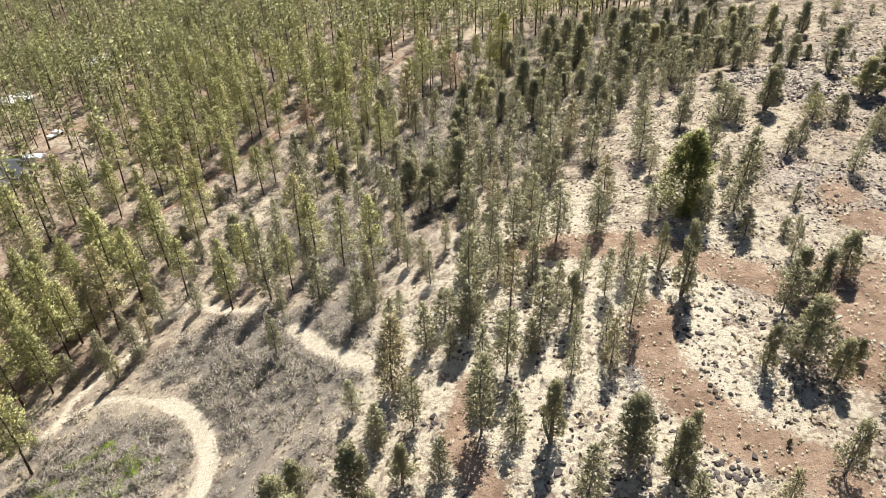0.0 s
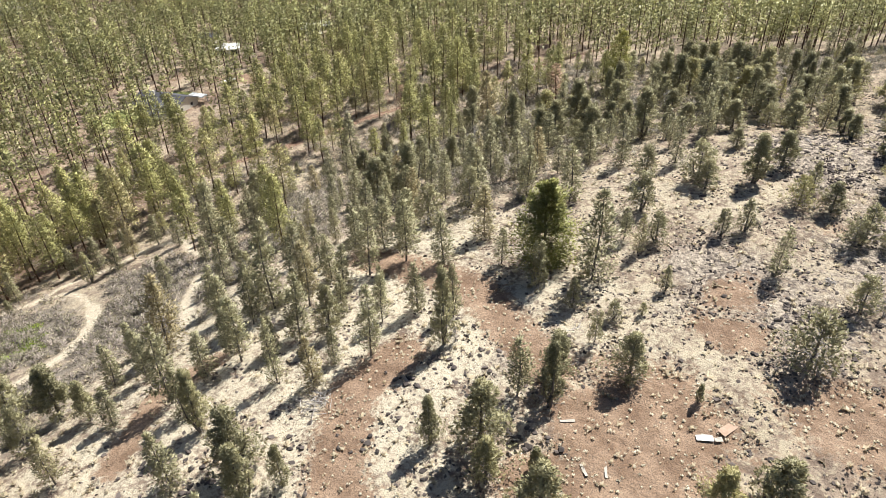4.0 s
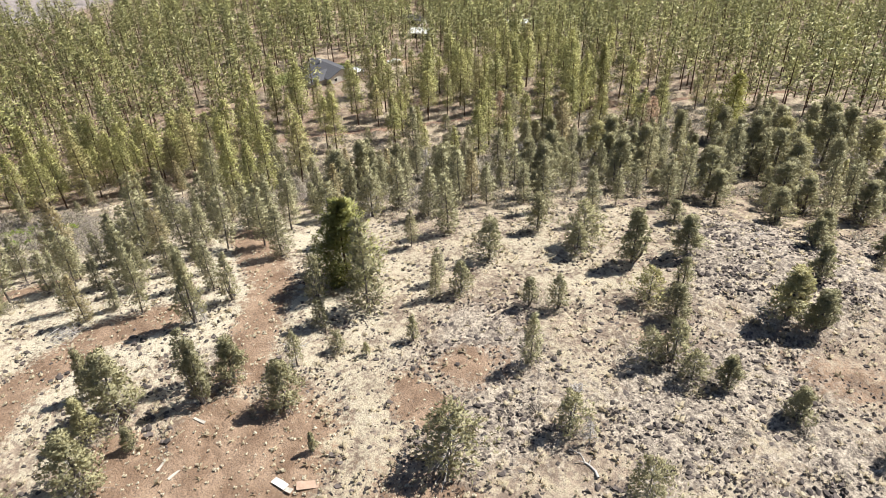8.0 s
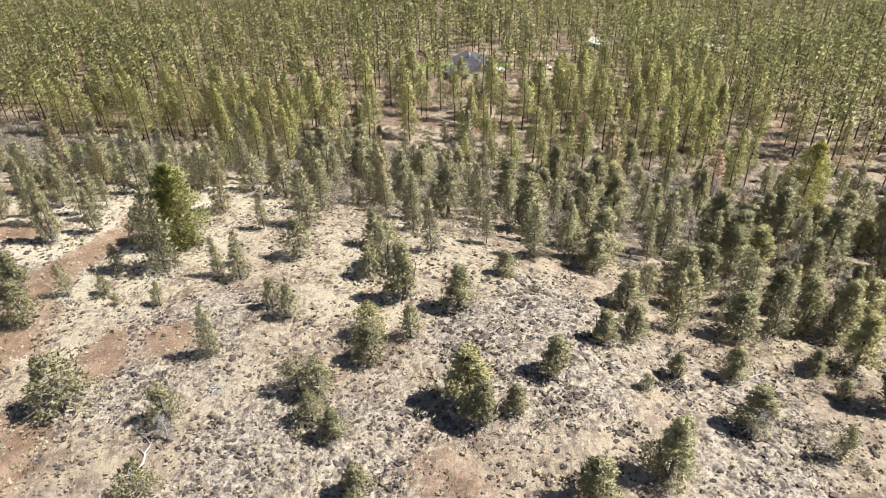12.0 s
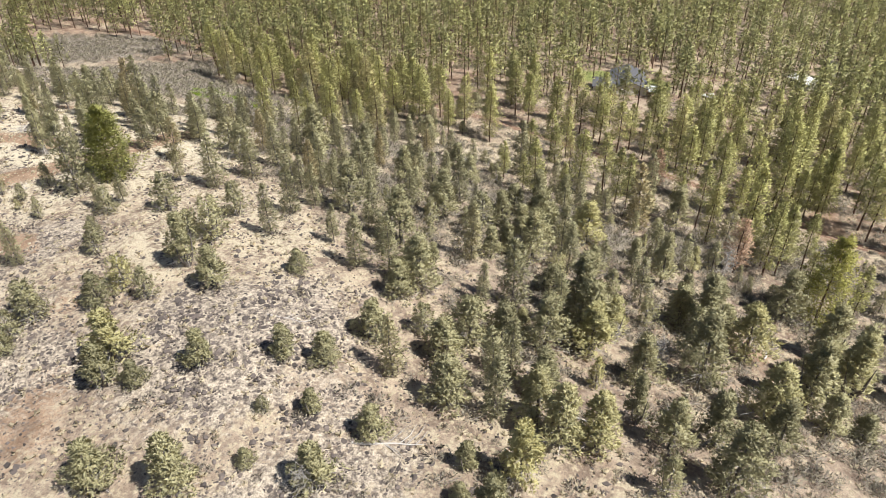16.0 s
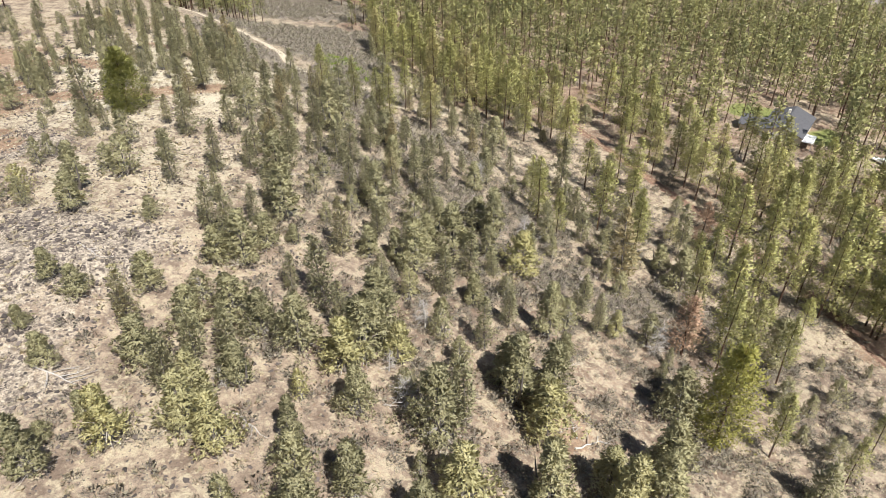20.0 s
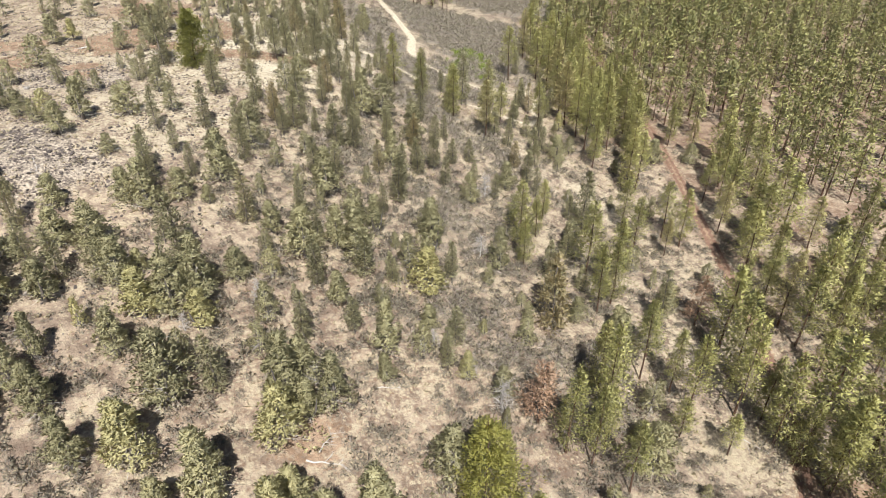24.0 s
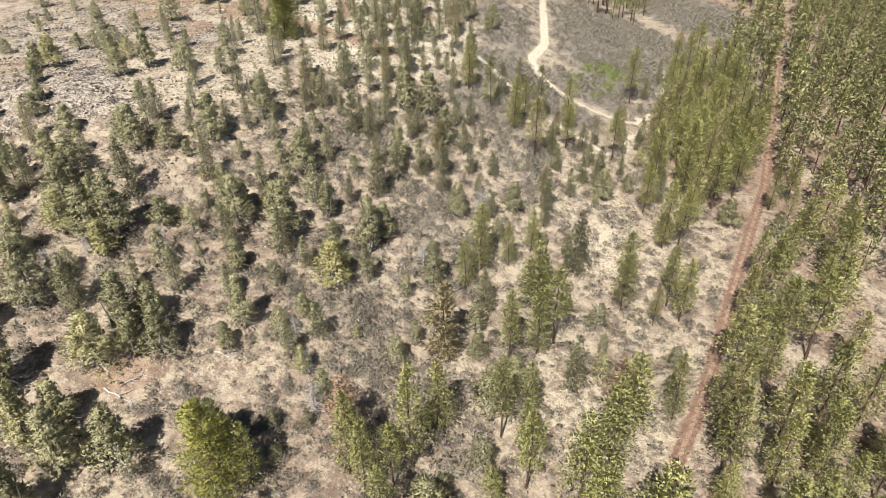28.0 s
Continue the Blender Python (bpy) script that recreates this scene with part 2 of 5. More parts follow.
def blob(x, y, cx, cy, rx, ry, turn=0.0):
    """1 inside a rough ellipse, 0 well outside, 0.5 on its rim."""
    c, s = math.cos(radians(turn)), math.sin(radians(turn))
    u, v = ((x - cx) * c + (y - cy) * s) / rx, (-(x - cx) * s + (y - cy) * c) / ry
    return np.clip(1.5 - np.hypot(u, v) + 0.12 * waves(x, y, 9.0, 5), 0, 1)


SAND_TRACK = [(-38, -60), (-36, -1), (-35, 25), (-34.5, 38), (-30.1, 49.3), (-30.3, 54), (-33.3, 60), (-36.8, 64.7), (-41.6, 68.2)]
LOOP_ARM = [(-41.6, 68.2), (-50.1, 71.8), (-55.3, 72), (-59.3, 70.1), (-62, 66.5), (-64, 62.3)]
EDGE_TRACK = [(-59.8, 67.8), (-60.4, 73.6), (-57.8, 78.2), (-54, 82), (-52.6, 89.2), (-46.8, 94), (-36.6, 87.5), (-30.8, 85.8)]
FOREST_TRACK = [(-155, -86), (-116, 19), (-88.5, 92.9), (-77.3, 116.5), (-69.5, 133.5), (-62, 150.6), (-56.7, 162.1), (-51.1, 173.6), (-44.1, 186.5), (-37.2, 197.7), (-26, 212), (-15, 235), (5, 265)]
BENCH_TRACK = [(40, 66), (33, 71), (27, 76), (17, 78), (8, 80)]
WEST_ARM = [(24, 62), (22, 55), (24, 50), (27, 44), (33, 40), (45, 20)]


def pine_edge(y):
    """Where the pine flat begins, as x along y."""
    return np.interp(y, (-60, -5, 35, 60, 78, 86, 95, 105, 120, 140, 160, 180, 200, 215, 232), (-108, -90, -74, -66, -67, -60, -58, -64, -68, -63, -58, -48, -37, -24, -5))


def covers(x, y):
    """What lies on the ground, each from 0 to 1."""
    z = height(x, y)
    w = waves(x, y, 22.0, 3)
    c = {}
    sand = np.clip(1.2 - near_line(x, y, SAND_TRACK) / 1.8, 0, 1)
    edge = 0.75 * np.clip(0.95 - near_line(x, y, EDGE_TRACK) / 2.6, 0, 1)
    arm = np.clip(1.05 - near_line(x, y, LOOP_ARM) / 1.7, 0, 1) * 0.7
    c["sand"] = np.maximum.reduce([sand, edge, arm, np.clip(1 - near_line(x, y, [(-10, 62), (-17, 68), (-24, 77)]) / 2.2, 0, 1)])
    line = near_line(x, y, FOREST_TRACK)
    c["rut"] = np.clip(1.15 - np.abs(line - 0.75) / 0.6, 0, 1)
    dirt = [0.75 * np.clip(1.25 - line / 2.2, 0, 1), blob(x, y, 51, 61, 9, 9, 30), np.clip(1.2 - near_line(x, y, BENCH_TRACK) / 4.2, 0, 1), np.clip(1.2 - near_line(x, y, WEST_ARM) / 4.2, 0, 1),
            0.72 * blob(x, y, 56, 85, 5, 3.6, 40), 0.85 * blob(x, y, 57, 78, 5, 3), blob(x, y, 46, 52, 6, 4), np.clip(1.15 - near_line(x, y, [(4, 38), (0, 47), (2, 55)]) / 2.6, 0, 1),
            0.5 * blob(x, y, 66, 103, 4, 2.5), 0.55 * blob(x, y, 82, 112, 7, 4, 30), 0.75 * blob(x, y, 70, 70, 9, 6), 0.8 * blob(x, y, 75, 55, 12, 6), 0.7 * blob(x, y, 40, 30, 16, 9),
            0.8 * blob(x, y, -33, 210, 8, 5), 0.8 * blob(x, y, -80, 165, 6, 4), blob(x, y, -118, 196, 9, 6), 0.8 * blob(x, y, -95, 112, 7, 5), 0.7 * blob(x, y, 33, 184, 5, 4)]
    c["dirt"] = np.maximum.reduce(dirt)
    rock = [0.9 * blob(x, y, 70, 124, 14, 10, 40), 0.75 * blob(x, y, 78, 100, 16, 14), 0.8 * blob(x, y, 60, 128, 9, 9), 0.6 * blob(x, y, 60, 85, 16, 14), 0.7 * blob(x, y, 80, 140, 14, 9), 0.55 * blob(x, y, 90, 80, 20, 20), 0.6 * blob(x, y, 38, 66, 6, 4)]
    c["stony"] = np.maximum.reduce(rock) * np.clip(1 + 0.3 * w, 0, 1.3)
    west = 1 / (1 + np.exp(np.clip((x - pine_edge(y)) / 3.0, -40, 40)))
    c["litter"] = np.maximum(np.where(y < 115, 0.8, 0.62) * west * np.clip(0.75 + 0.35 * w, 0, 1), 0.38 * blob(x, y, 22, 178, 48, 38))
    thick = [blob(x, y, -82, 0, 18, 34, 35), blob(x, y, -110, -55, 22, 45, 20), 0.9 * blob(x, y, -39, 78, 9, 7), blob(x, y, -25, 68, 15, 15, 60), blob(x, y, -58, 20, 20, 45), 1.1 * blob(x, y, -47, 57, 12, 11), 0.9 * blob(x, y, -24, 108, 9, 18, 20), 0.85 * blob(x, y, -6, 140, 10, 16, 20), 0.8 * blob(x, y, -5, 178, 16, 11, -40), 0.85 * blob(x, y, -22, 35, 10, 22), 0.75 * blob(x, y, 5, 165, 12, 9), 0.7 * blob(x, y, -15, 90, 12, 10), 0.7 * blob(x, y, 8, 120, 10, 14)]
    c["brush"] = np.maximum.reduce(thick) * np.clip(1 + 0.25 * waves(x, y, 12.0, 8), 0.6, 1.2) * (c["sand"] < 0.4)
    c["pale"] = np.maximum.reduce([0.9 * blob(x, y, 16, 64, 33, 33), 0.35 * blob(x, y, 42, 108, 24, 18), 0.3 * blob(x, y, -40, 125, 9, 22, 15), 0.2 * blob(x, y, -32, 170, 10, 20, 20), 0.8 * blob(x, y, 5, 45, 16, 14)])
    c["lawn"] = np.maximum(blob(x, y, -132, 151, 7, 9), blob(x, y, -128, 173, 7, 5))
    c["flat"] = np.clip((-300 - x) / 30 + 0.3 * waves(x, y, 60.0, 4), 0, 1)
    return c


def graded(lo, hi, fine, reach):
    mid = list(np.arange(lo, hi + fine / 2, fine))
    out, step, a = [], fine, 0.0
    while a < reach:
        step *= 1.16
        a += step
        out.append(a)
    return np.array([lo - v for v in reversed(out)] + mid + [hi + v for v in out])


def make_ground():
    xs, ys = graded(-125, 112, 0.9, 2600), graded(-15, 245, 0.9, 2600)
    gx, gy = np.meshgrid(xs, ys)
    x, y = gx.ravel(), gy.ravel()
    z = height(x, y) + 0.10 * waves(x, y, 7.0, 11) + 0.05 * waves(x, y, 2.3, 12)
    c = covers(x, y)
    near = (np.abs(x) < 140) & (y > -30) & (y < 260)
    z = z - 0.12 * c["rut"] - 0.06 * c["dirt"] + near * 0.12 * c["stony"] * waves(x, y, 1.7, 13)
    nx, ny = len(xs), len(ys)
    idx = np.arange(nx * ny).reshape(ny, nx)
    quads = np.stack([idx[:-1, :-1], idx[:-1, 1:], idx[1:, 1:], idx[1:, :-1]], -1).reshape(-1, 4)
    me = bpy.data.meshes.new("ground")
    me.from_pydata(np.stack([x, y, z], 1).tolist(), [], quads.tolist())
    c["brush"] = c["brush"] * np.where(y < 98, 1.0, 0.45)
    for name, values in c.items():
        me.attributes.new(name, "FLOAT", "POINT").data.foreach_set("value", np.ascontiguousarray(values, dtype=np.float32))
    me.polygons.foreach_set("use_smooth", np.ones(len(quads), dtype=bool))
    me.materials.append(GROUND)
    ob = new("ground", me)
    tagged(ob, "dry bench of pale grass, red dirt and lava grit above a pine flat", "ground", kind="structure")


make_ground()


# ---- mesh pieces ----
class Bits:
    """Gathers triangles with a material number each."""

    def __init__(self):
        self.v, self.f, self.m, self.soft, self.n = [], [], [], [], 0

    def add(self, verts, faces, mat=0, soft=None):
        self.v.append(np.asarray(verts, float))
        self.f.append(np.asarray(faces, int) + self.n)
        self.m.append(np.full(len(faces), mat))
        v, f = self.v[-1], np.asarray(faces, int)
        if soft is None:
            soft = np.zeros((len(verts), 3))
            flat = np.cross(v[f[:, 1]] - v[f[:, 0]], v[f[:, 2]] - v[f[:, 0]])
            for k in range(3):
                np.add.at(soft, f[:, k], flat)
        self.soft.append(unit(np.asarray(soft, float)))
        self.n += len(verts)

    def arrays(self):
        return np.concatenate(self.v), np.concatenate(self.f), np.concatenate(self.m), np.concatenate(self.soft)

    def mesh(self, name, *materials):
        v, f, m, soft = self.arrays()
        return as_mesh(name, v, f, m, None, soft, *materials)


def as_mesh(name, v, f, m, tint, soft, *materials):
    me = bpy.data.meshes.new(name)
    me.vertices.add(len(v))
    me.vertices.foreach_set("co", np.ascontiguousarray(v, dtype=np.float32).ravel())
    me.loops.add(3 * len(f))
    me.loops.foreach_set("vertex_index", np.ascontiguousarray(f, dtype=np.int32).ravel())
    me.polygons.add(len(f))
    me.polygons.foreach_set("loop_start", np.arange(0, 3 * len(f), 3, dtype=np.int32))
    for mat in materials:
        me.materials.append(mat)
    if len(materials) > 1:
        me.polygons.foreach_set("material_index", np.ascontiguousarray(m, dtype=np.int32))
    if tint is not None:
        me.attributes.new("tint", "FLOAT", "POINT").data.foreach_set("value", np.ascontiguousarray(tint, dtype=np.float32))
    me.update(calc_edges=True)
    if soft is not None:
        me.attributes.new("custom_normal", "FLOAT_VECTOR", "POINT").data.foreach_set("vector", np.ascontiguousarray(soft, dtype=np.float32).ravel())
    return me


def tube(bits, points, radii, sides=5, mat=0):
    """A tapered round stem along a bent line."""
    points = np.asarray(points, float)
    rings = []
    for i, p in enumerate(points):
        d = points[min(i + 1, len(points) - 1)] - points[max(i - 1, 0)]
        d = d / (np.linalg.norm(d) + 1e-9)
        a = np.cross(d, (0.31, 0.95, 0.07))
        a /= np.linalg.norm(a) + 1e-9
        b = np.cross(d, a)
        ang = np.arange(sides) * 2 * math.pi / sides
        rings.append(p + radii[i] * (np.cos(ang)[:, None] * a + np.sin(ang)[:, None] * b))
    faces = []
    for i in range(len(points) - 1):
        for k in range(sides):
            q, r = i * sides + k, i * sides + (k + 1) % sides
            faces += [(q, r, r + sides), (q, r + sides, q + sides)]
    bits.add(np.concatenate(rings), faces, mat)


def unit(v):
    return v / (np.linalg.norm(v, axis=-1, keepdims=True) + 1e-9)


def blades(bits, rng, centres, ways, length, width, mat=0, out=None):
    """One thin leaf or needle spray at each centre, pointing its way, its face turned outward."""
    centres, ways = np.asarray(centres, float), unit(np.asarray(ways, float))
    n = len(centres)
    side = unit(np.cross(ways, rng.normal(size=(n, 3))))
    if out is not None:
        face = np.cross(side, ways)
        side = side * np.where((face * out).sum(1, keepdims=True) < 0, -1, 1)
    ln = length * rng.uniform(0.7, 1.3, (n, 1))
    wd = width * rng.uniform(0.7, 1.3, (n, 1)) / 2
    a, b, c = centres - side * wd, centres + side * wd, centres + ways * ln
    v = np.stack([a, b, c], 1).reshape(-1, 3)
    soft = None if out is None else np.repeat(unit(np.asarray(out, float) + rng.normal(scale=0.35, size=(n, 3))), 3, 0)
    bits.add(v, np.arange(3 * n).reshape(-1, 3), mat, soft)


def tufts(bits, rng, centres, outward, each, length, width, spread=0.9, mat=0, out=None):
    """Sprays: several blades fanning from each centre."""
    centres = np.repeat(np.asarray(centres, float), each, 0)
    ways = np.repeat(np.asarray(outward, float), each, 0) + rng.normal(scale=spread, size=(len(centres), 3))
    out = None if out is None else np.repeat(unit(np.asarray(out, float)), each, 0)
    blades(bits, rng, centres + rng.normal(scale=length * 0.25, size=centres.shape), ways, length, width, mat, out)


# ---- trees ----
def pine_bits(seed, h=14.0, bare=0.3, spread=0.15, whorls=14, per=5, clumps=3, each=8, size=0.34, limbs=True, core=150):
    """Trunk, branches and needle clumps of a pointed pine h metres tall; spread is the crown's radius over h."""
    rng = np.random.RandomState(seed)
    trunk, wood, crown = Bits(), Bits(), Bits()
    lean = rng.normal(scale=0.012, size=2)
    fs = np.linspace(0, 1, 8)
    line = np.stack([lean[0] * fs * h + 0.12 * np.sin(fs * 5 + seed), lean[1] * fs * h + 0.12 * np.cos(fs * 4 + seed) - 0.12, fs * h - 0.15], 1)
    line[:, :2] -= line[0, :2]
    if limbs:
        tube(trunk, line, 0.012 * h * (1 - 0.92 * fs) + 0.012, 6)
    else:
        tube(trunk, line[::3], (0.013 * h * (1 - 0.92 * fs) + 0.012)[::3], 4)
    lop = rng.uniform(0, 6.28)
    centres, ways, outs = [], [], []
    for i in range(whorls):
        g = (i + 0.35 + 0.3 * rng.uniform()) / whorls
        f = bare + (0.97 - bare) * g
        ring = h * spread * min(1.0, (g + 0.12) / 0.26) ** 0.7 * (1.03 - g) ** 0.6 * rng.uniform(0.85, 1.12)
        first = rng.uniform(0, 6.28)
        for k in range(per if g < 0.8 else max(3, per - 2)):
            if rng.uniform() < 0.10:
                continue
            az = first + k * 6.283 / per + rng.normal(scale=0.25)
            reach = ring * rng.uniform(0.68, 1.22) * (1 + 0.14 * math.cos(az - lop))
            spot_f = f + rng.normal(scale=0.012)
            base = np.array([np.interp(spot_f, fs, line[:, j]) for j in range(3)])
            d = unit(np.array([math.cos(az), math.sin(az), -0.18 + 0.75 * g + rng.normal(scale=0.10)]))
            if limbs and (i + k) % 2 == 0:
                tube(wood, [base, base + d * reach * 0.9], [0.0024 * h * (1.2 - g), 0.008], 3)
            for c in range(clumps if reach > 0.9 or not limbs else max(1, clumps - 1)):
                s = 1.0 - (c + 0.25 * rng.uniform()) * 0.62 / clumps - 0.05
                heart = base + d * reach * s + np.array([0, 0, 0.12 * reach * s * s]) + rng.normal(scale=0.05 * reach, size=3)
                for _ in range(each):
                    q = unit(rng.normal(size=3) * (1, 1, 0.8))
                    centres.append(heart + q * (0.15 * reach + 0.10))
                    ways.append(q + 0.6 * d + (0, 0, 0.35))
                    outs.append(q + 0.5 * d + (0, 0, 0.45))
    for _ in range(core):
        g = rng.uniform() ** 1.3
        az, r = rng.uniform(0, 6.28), h * spread * (1.0 - g) * rng.uniform(0.02, 0.6) ** 0.5
        q = np.array([math.cos(az), math.sin(az), rng.uniform(-0.4, 0.4)])
        centres.append(np.array([np.interp(bare + (0.9 - bare) * g + 0.04, fs, line[:, j]) for j in range(3)]) + r * q * (1, 1, 0.3))
        ways.append(q)
        outs.append(q)
    for _ in range(max(3, each // 2)):
        q = unit(rng.normal(size=3))
        centres.append(line[-1] - (0, 0, 0.25))
        ways.append(q * 0.6 + (0, 0, 1.0))
        outs.append(q + (0, 0, 0.5))
    blades(crown, rng, np.array(centres), np.array(ways), size, size * 0.46, 0, np.array(outs))
    if limbs:
        for i in range(14):
            f = rng.uniform(0.08, bare + 0.15)
            az, reach = rng.uniform(0, 6.28), h * spread * rng.uniform(0.3, 0.8)
            base = np.array([np.interp(f, fs, line[:, k]) for k in range(3)])
            tip = base + reach * np.array([math.cos(az), math.sin(az), rng.uniform(-0.35, 0.2)])
            tube(wood, [base, tip], [0.028, 0.008], 3)
    return trunk, wood, crown


def inner(crown, rng, h, width, low, taper, count):
    """The dense shaded heart of a crown: broad sprays packed close round the stem."""
    g = low + 0.08 + (0.84 - low) * rng.uniform(size=count) ** 1.25
    profile = np.minimum(1.0, (g - low + 0.10) / 0.22) ** 0.6 * np.maximum(0.05, 1.04 - g) ** taper
    a, r = rng.uniform(0, 6.28, count), 0.66 * h * width * profile * rng.uniform(0.35, 1, count)
    out = np.stack([np.cos(a), np.sin(a), 0.35 + 0 * a], 1)
    at = np.stack([r * np.cos(a), r * np.sin(a), g * h], 1)
    blades(crown, rng, at, out + rng.normal(scale=0.8, size=(count, 3)), 0.42, 0.26, 0, out)


def juniper_bits(seed, h=5.5, width=0.42, clumps=330, each=5, size=0.30, low=0.04, taper=0.75, limbs=True):
    """A ragged evergreen: forked stems and separate boughs, each with its own cluster of sprays."""
    rng = np.random.RandomState(seed)
    trunk, wood, crown = Bits(), Bits(), Bits()
    stems = rng.randint(1, 4) if limbs else 1
    for s in range(stems):
        az = rng.uniform(0, 6.28)
        reach = 0.0 if s == 0 else 0.16 * h
        top = np.array([math.cos(az) * reach, math.sin(az) * reach, h * (0.92 if s == 0 else rng.uniform(0.5, 0.75))])
        bend = top * np.array([0.7, 0.7, 0.4])
        tube(trunk, [(0, 0, -0.15), bend * 0.5, bend, top], [0.032 * h, 0.024 * h, 0.016 * h, 0.01], 6 if limbs else 3)
    boughs = 34 if limbs else 10
    lop = rng.uniform(0, 6.28)
    centres, ways, outs = [], [], []
    for i in range(boughs):
        f = low + 0.10 + (0.90 - low) * (i + rng.uniform()) / boughs
        az = i * 2.4 + rng.normal(scale=0.5)
        lobe = rng.uniform(0.62, 1.2) * (1 + 0.18 * math.cos(az - lop))
        profile = min(1.0, (f - low + 0.10) / 0.22) ** 0.6 * max(0.05, 1.04 - f) ** taper
        r = h * width * profile * lobe
        out_to = rng.uniform(0.52, 0.82)
        heart = np.array([out_to * r * math.cos(az), out_to * r * math.sin(az), f * h])
        fat = max(0.34 * r, 0.055 * h) * rng.uniform(0.7, 1.3)
        if limbs:
            tube(wood, [(0, 0, max(0.1, (f - 0.12) * h)), heart], [0.045, 0.014], 3)
        for _ in range(clumps // boughs):
            d = unit(rng.normal(size=3))
            d[2] = d[2] * 0.75 + 0.15
            p = heart + d * fat * rng.uniform(0.7, 1.0)
            centres.append(p)
            ways.append(d * 0.7 + np.array([0.5 * math.cos(az), 0.5 * math.sin(az), 0.6]))
            outs.append(d + 0.7 * np.array([math.cos(az), math.sin(az), 0.5]))
    tufts(crown, rng, centres, ways, each, size, size * 0.46, 0.8, 0, outs)
    if limbs:
        inner(crown, rng, h, width, low, taper, clumps // 3)
    for i in range(14 if limbs else 0):
        az, f = rng.uniform(0, 6.28), rng.uniform(0.05, 0.35)
        r = h * width * rng.uniform(0.5, 0.95)
        tube(wood, [(0, 0, f * h * 0.8), (r * math.cos(az), r * math.sin(az), f * h * 0.85)], [0.04, 0.008], 3)
    return trunk, wood, crown


def dead_bits(seed, h=4.0, width=0.45, count=55):
    """A bare tree: a stem and forking bleached limbs."""
    rng = np.random.RandomState(seed)
    trunk, wood = Bits(), Bits()
    tube(trunk, [(0, 0, -0.15), (0.05 * h, 0, 0.4 * h), (0.02 * h, 0.04 * h, 0.75 * h), (0.05 * h, 0.03 * h, h)], [0.03 * h, 0.022 * h, 0.013 * h, 0.006], 6)
    for i in range(count):
        f = rng.uniform(0.08, 0.95)
        az = rng.uniform(0, 6.28)
        r = h * width * (1.05 - f) ** 0.7 * rng.uniform(0.6, 1.2)
        a = np.array([0.03 * h, 0.02 * h, f * h])
        tip = a + np.array([r * math.cos(az), r * math.sin(az), r * rng.uniform(-0.25, 0.5)])
        mid = (a + tip) / 2 + rng.normal(scale=0.06 * h, size=3)
        tube(wood, [a, mid, tip], [0.034, 0.026, 0.010], 3)
        for k in range(2):
            t2 = mid + (tip - mid) * rng.uniform(0.2, 0.6) + rng.normal(scale=0.13 * h, size=3)
            tube(wood, [mid, t2], [0.02, 0.008], 3)
    return trunk, wood, None


def tree_thing(name, made, mats, label, category="tree"):
    """An Empty at the foot of the trunk with the trunk and its limbs and the crown under it."""
    root = new(name)
    root.empty_display_size = 0.5
    trunk, wood, crown = made
    stem = Bits()
    stem.add(*trunk.arrays()[:2], 0)
    if wood.v:
        stem.add(*wood.arrays()[:2], 1)
    new("trunk", stem.mesh("trunk", mats[0], mats[1])).parent = root
    if crown is not None:
        new("crown", crown.mesh("crown", mats[2])).parent = root
    return tagged(root, label, category)


def spot(x, y, turn=0.0, size=1.0, wide=1.0, sink=0.0):
    return Matrix.LocRotScale((x, y, float(height(x, y)) - sink), Euler((0, 0, turn)), (size * wide, size * wide, size))


class Spread:
    """Keeps things apart: remembers where something stands."""

    def __init__(self, cell=3.0):
        self.cell, self.grid = cell, {}

    def free(self, x, y, r):
        i, j, k = int(x // self.cell), int(y // self.cell), int(r // self.cell) + 1
        for a in range(i - k, i + k + 1):
            for b in range(j - k, j + k + 1):
                for px, py in self.grid.get((a, b), ()):
                    if (px - x) ** 2 + (py - y) ** 2 < r * r:
                        return False
        return True

    def put(self, x, y):
        self.grid.setdefault((int(x // self.cell), int(y // self.cell)), []).append((x, y))


TAKEN = Spread()
MADE = []


def plant(kind, x, y, h, turn=None, wide=1.0):
    """Stands a tree of a kind (a list of model trees with their own heights) on the ground."""
    models, label, group, _ = kind
    model, model_h = models[len(MADE) % len(models)]
    turn = random.uniform(0, 6.28) if turn is None else turn
    ob = copy_thing(model, spot(x, y, turn, h / model_h, wide))
    tagged(ob, label, "tree", group)
    TAKEN.put(x, y)
    MADE.append(ob)
    return ob


def kind_of(name, makers, mats, label, group):
    models = []
    for make, h in makers:
        models.append((tree_thing(name, make, mats, label), h))
    crowns = [make[2] or make[1] for make, h in makers]
    breadth = sum(2 * np.percentile(np.hypot(*c.arrays()[0][:, :2].T), 96) / h for c, (_, h) in zip(crowns, makers)) / len(makers)
    return models, label, group, breadth


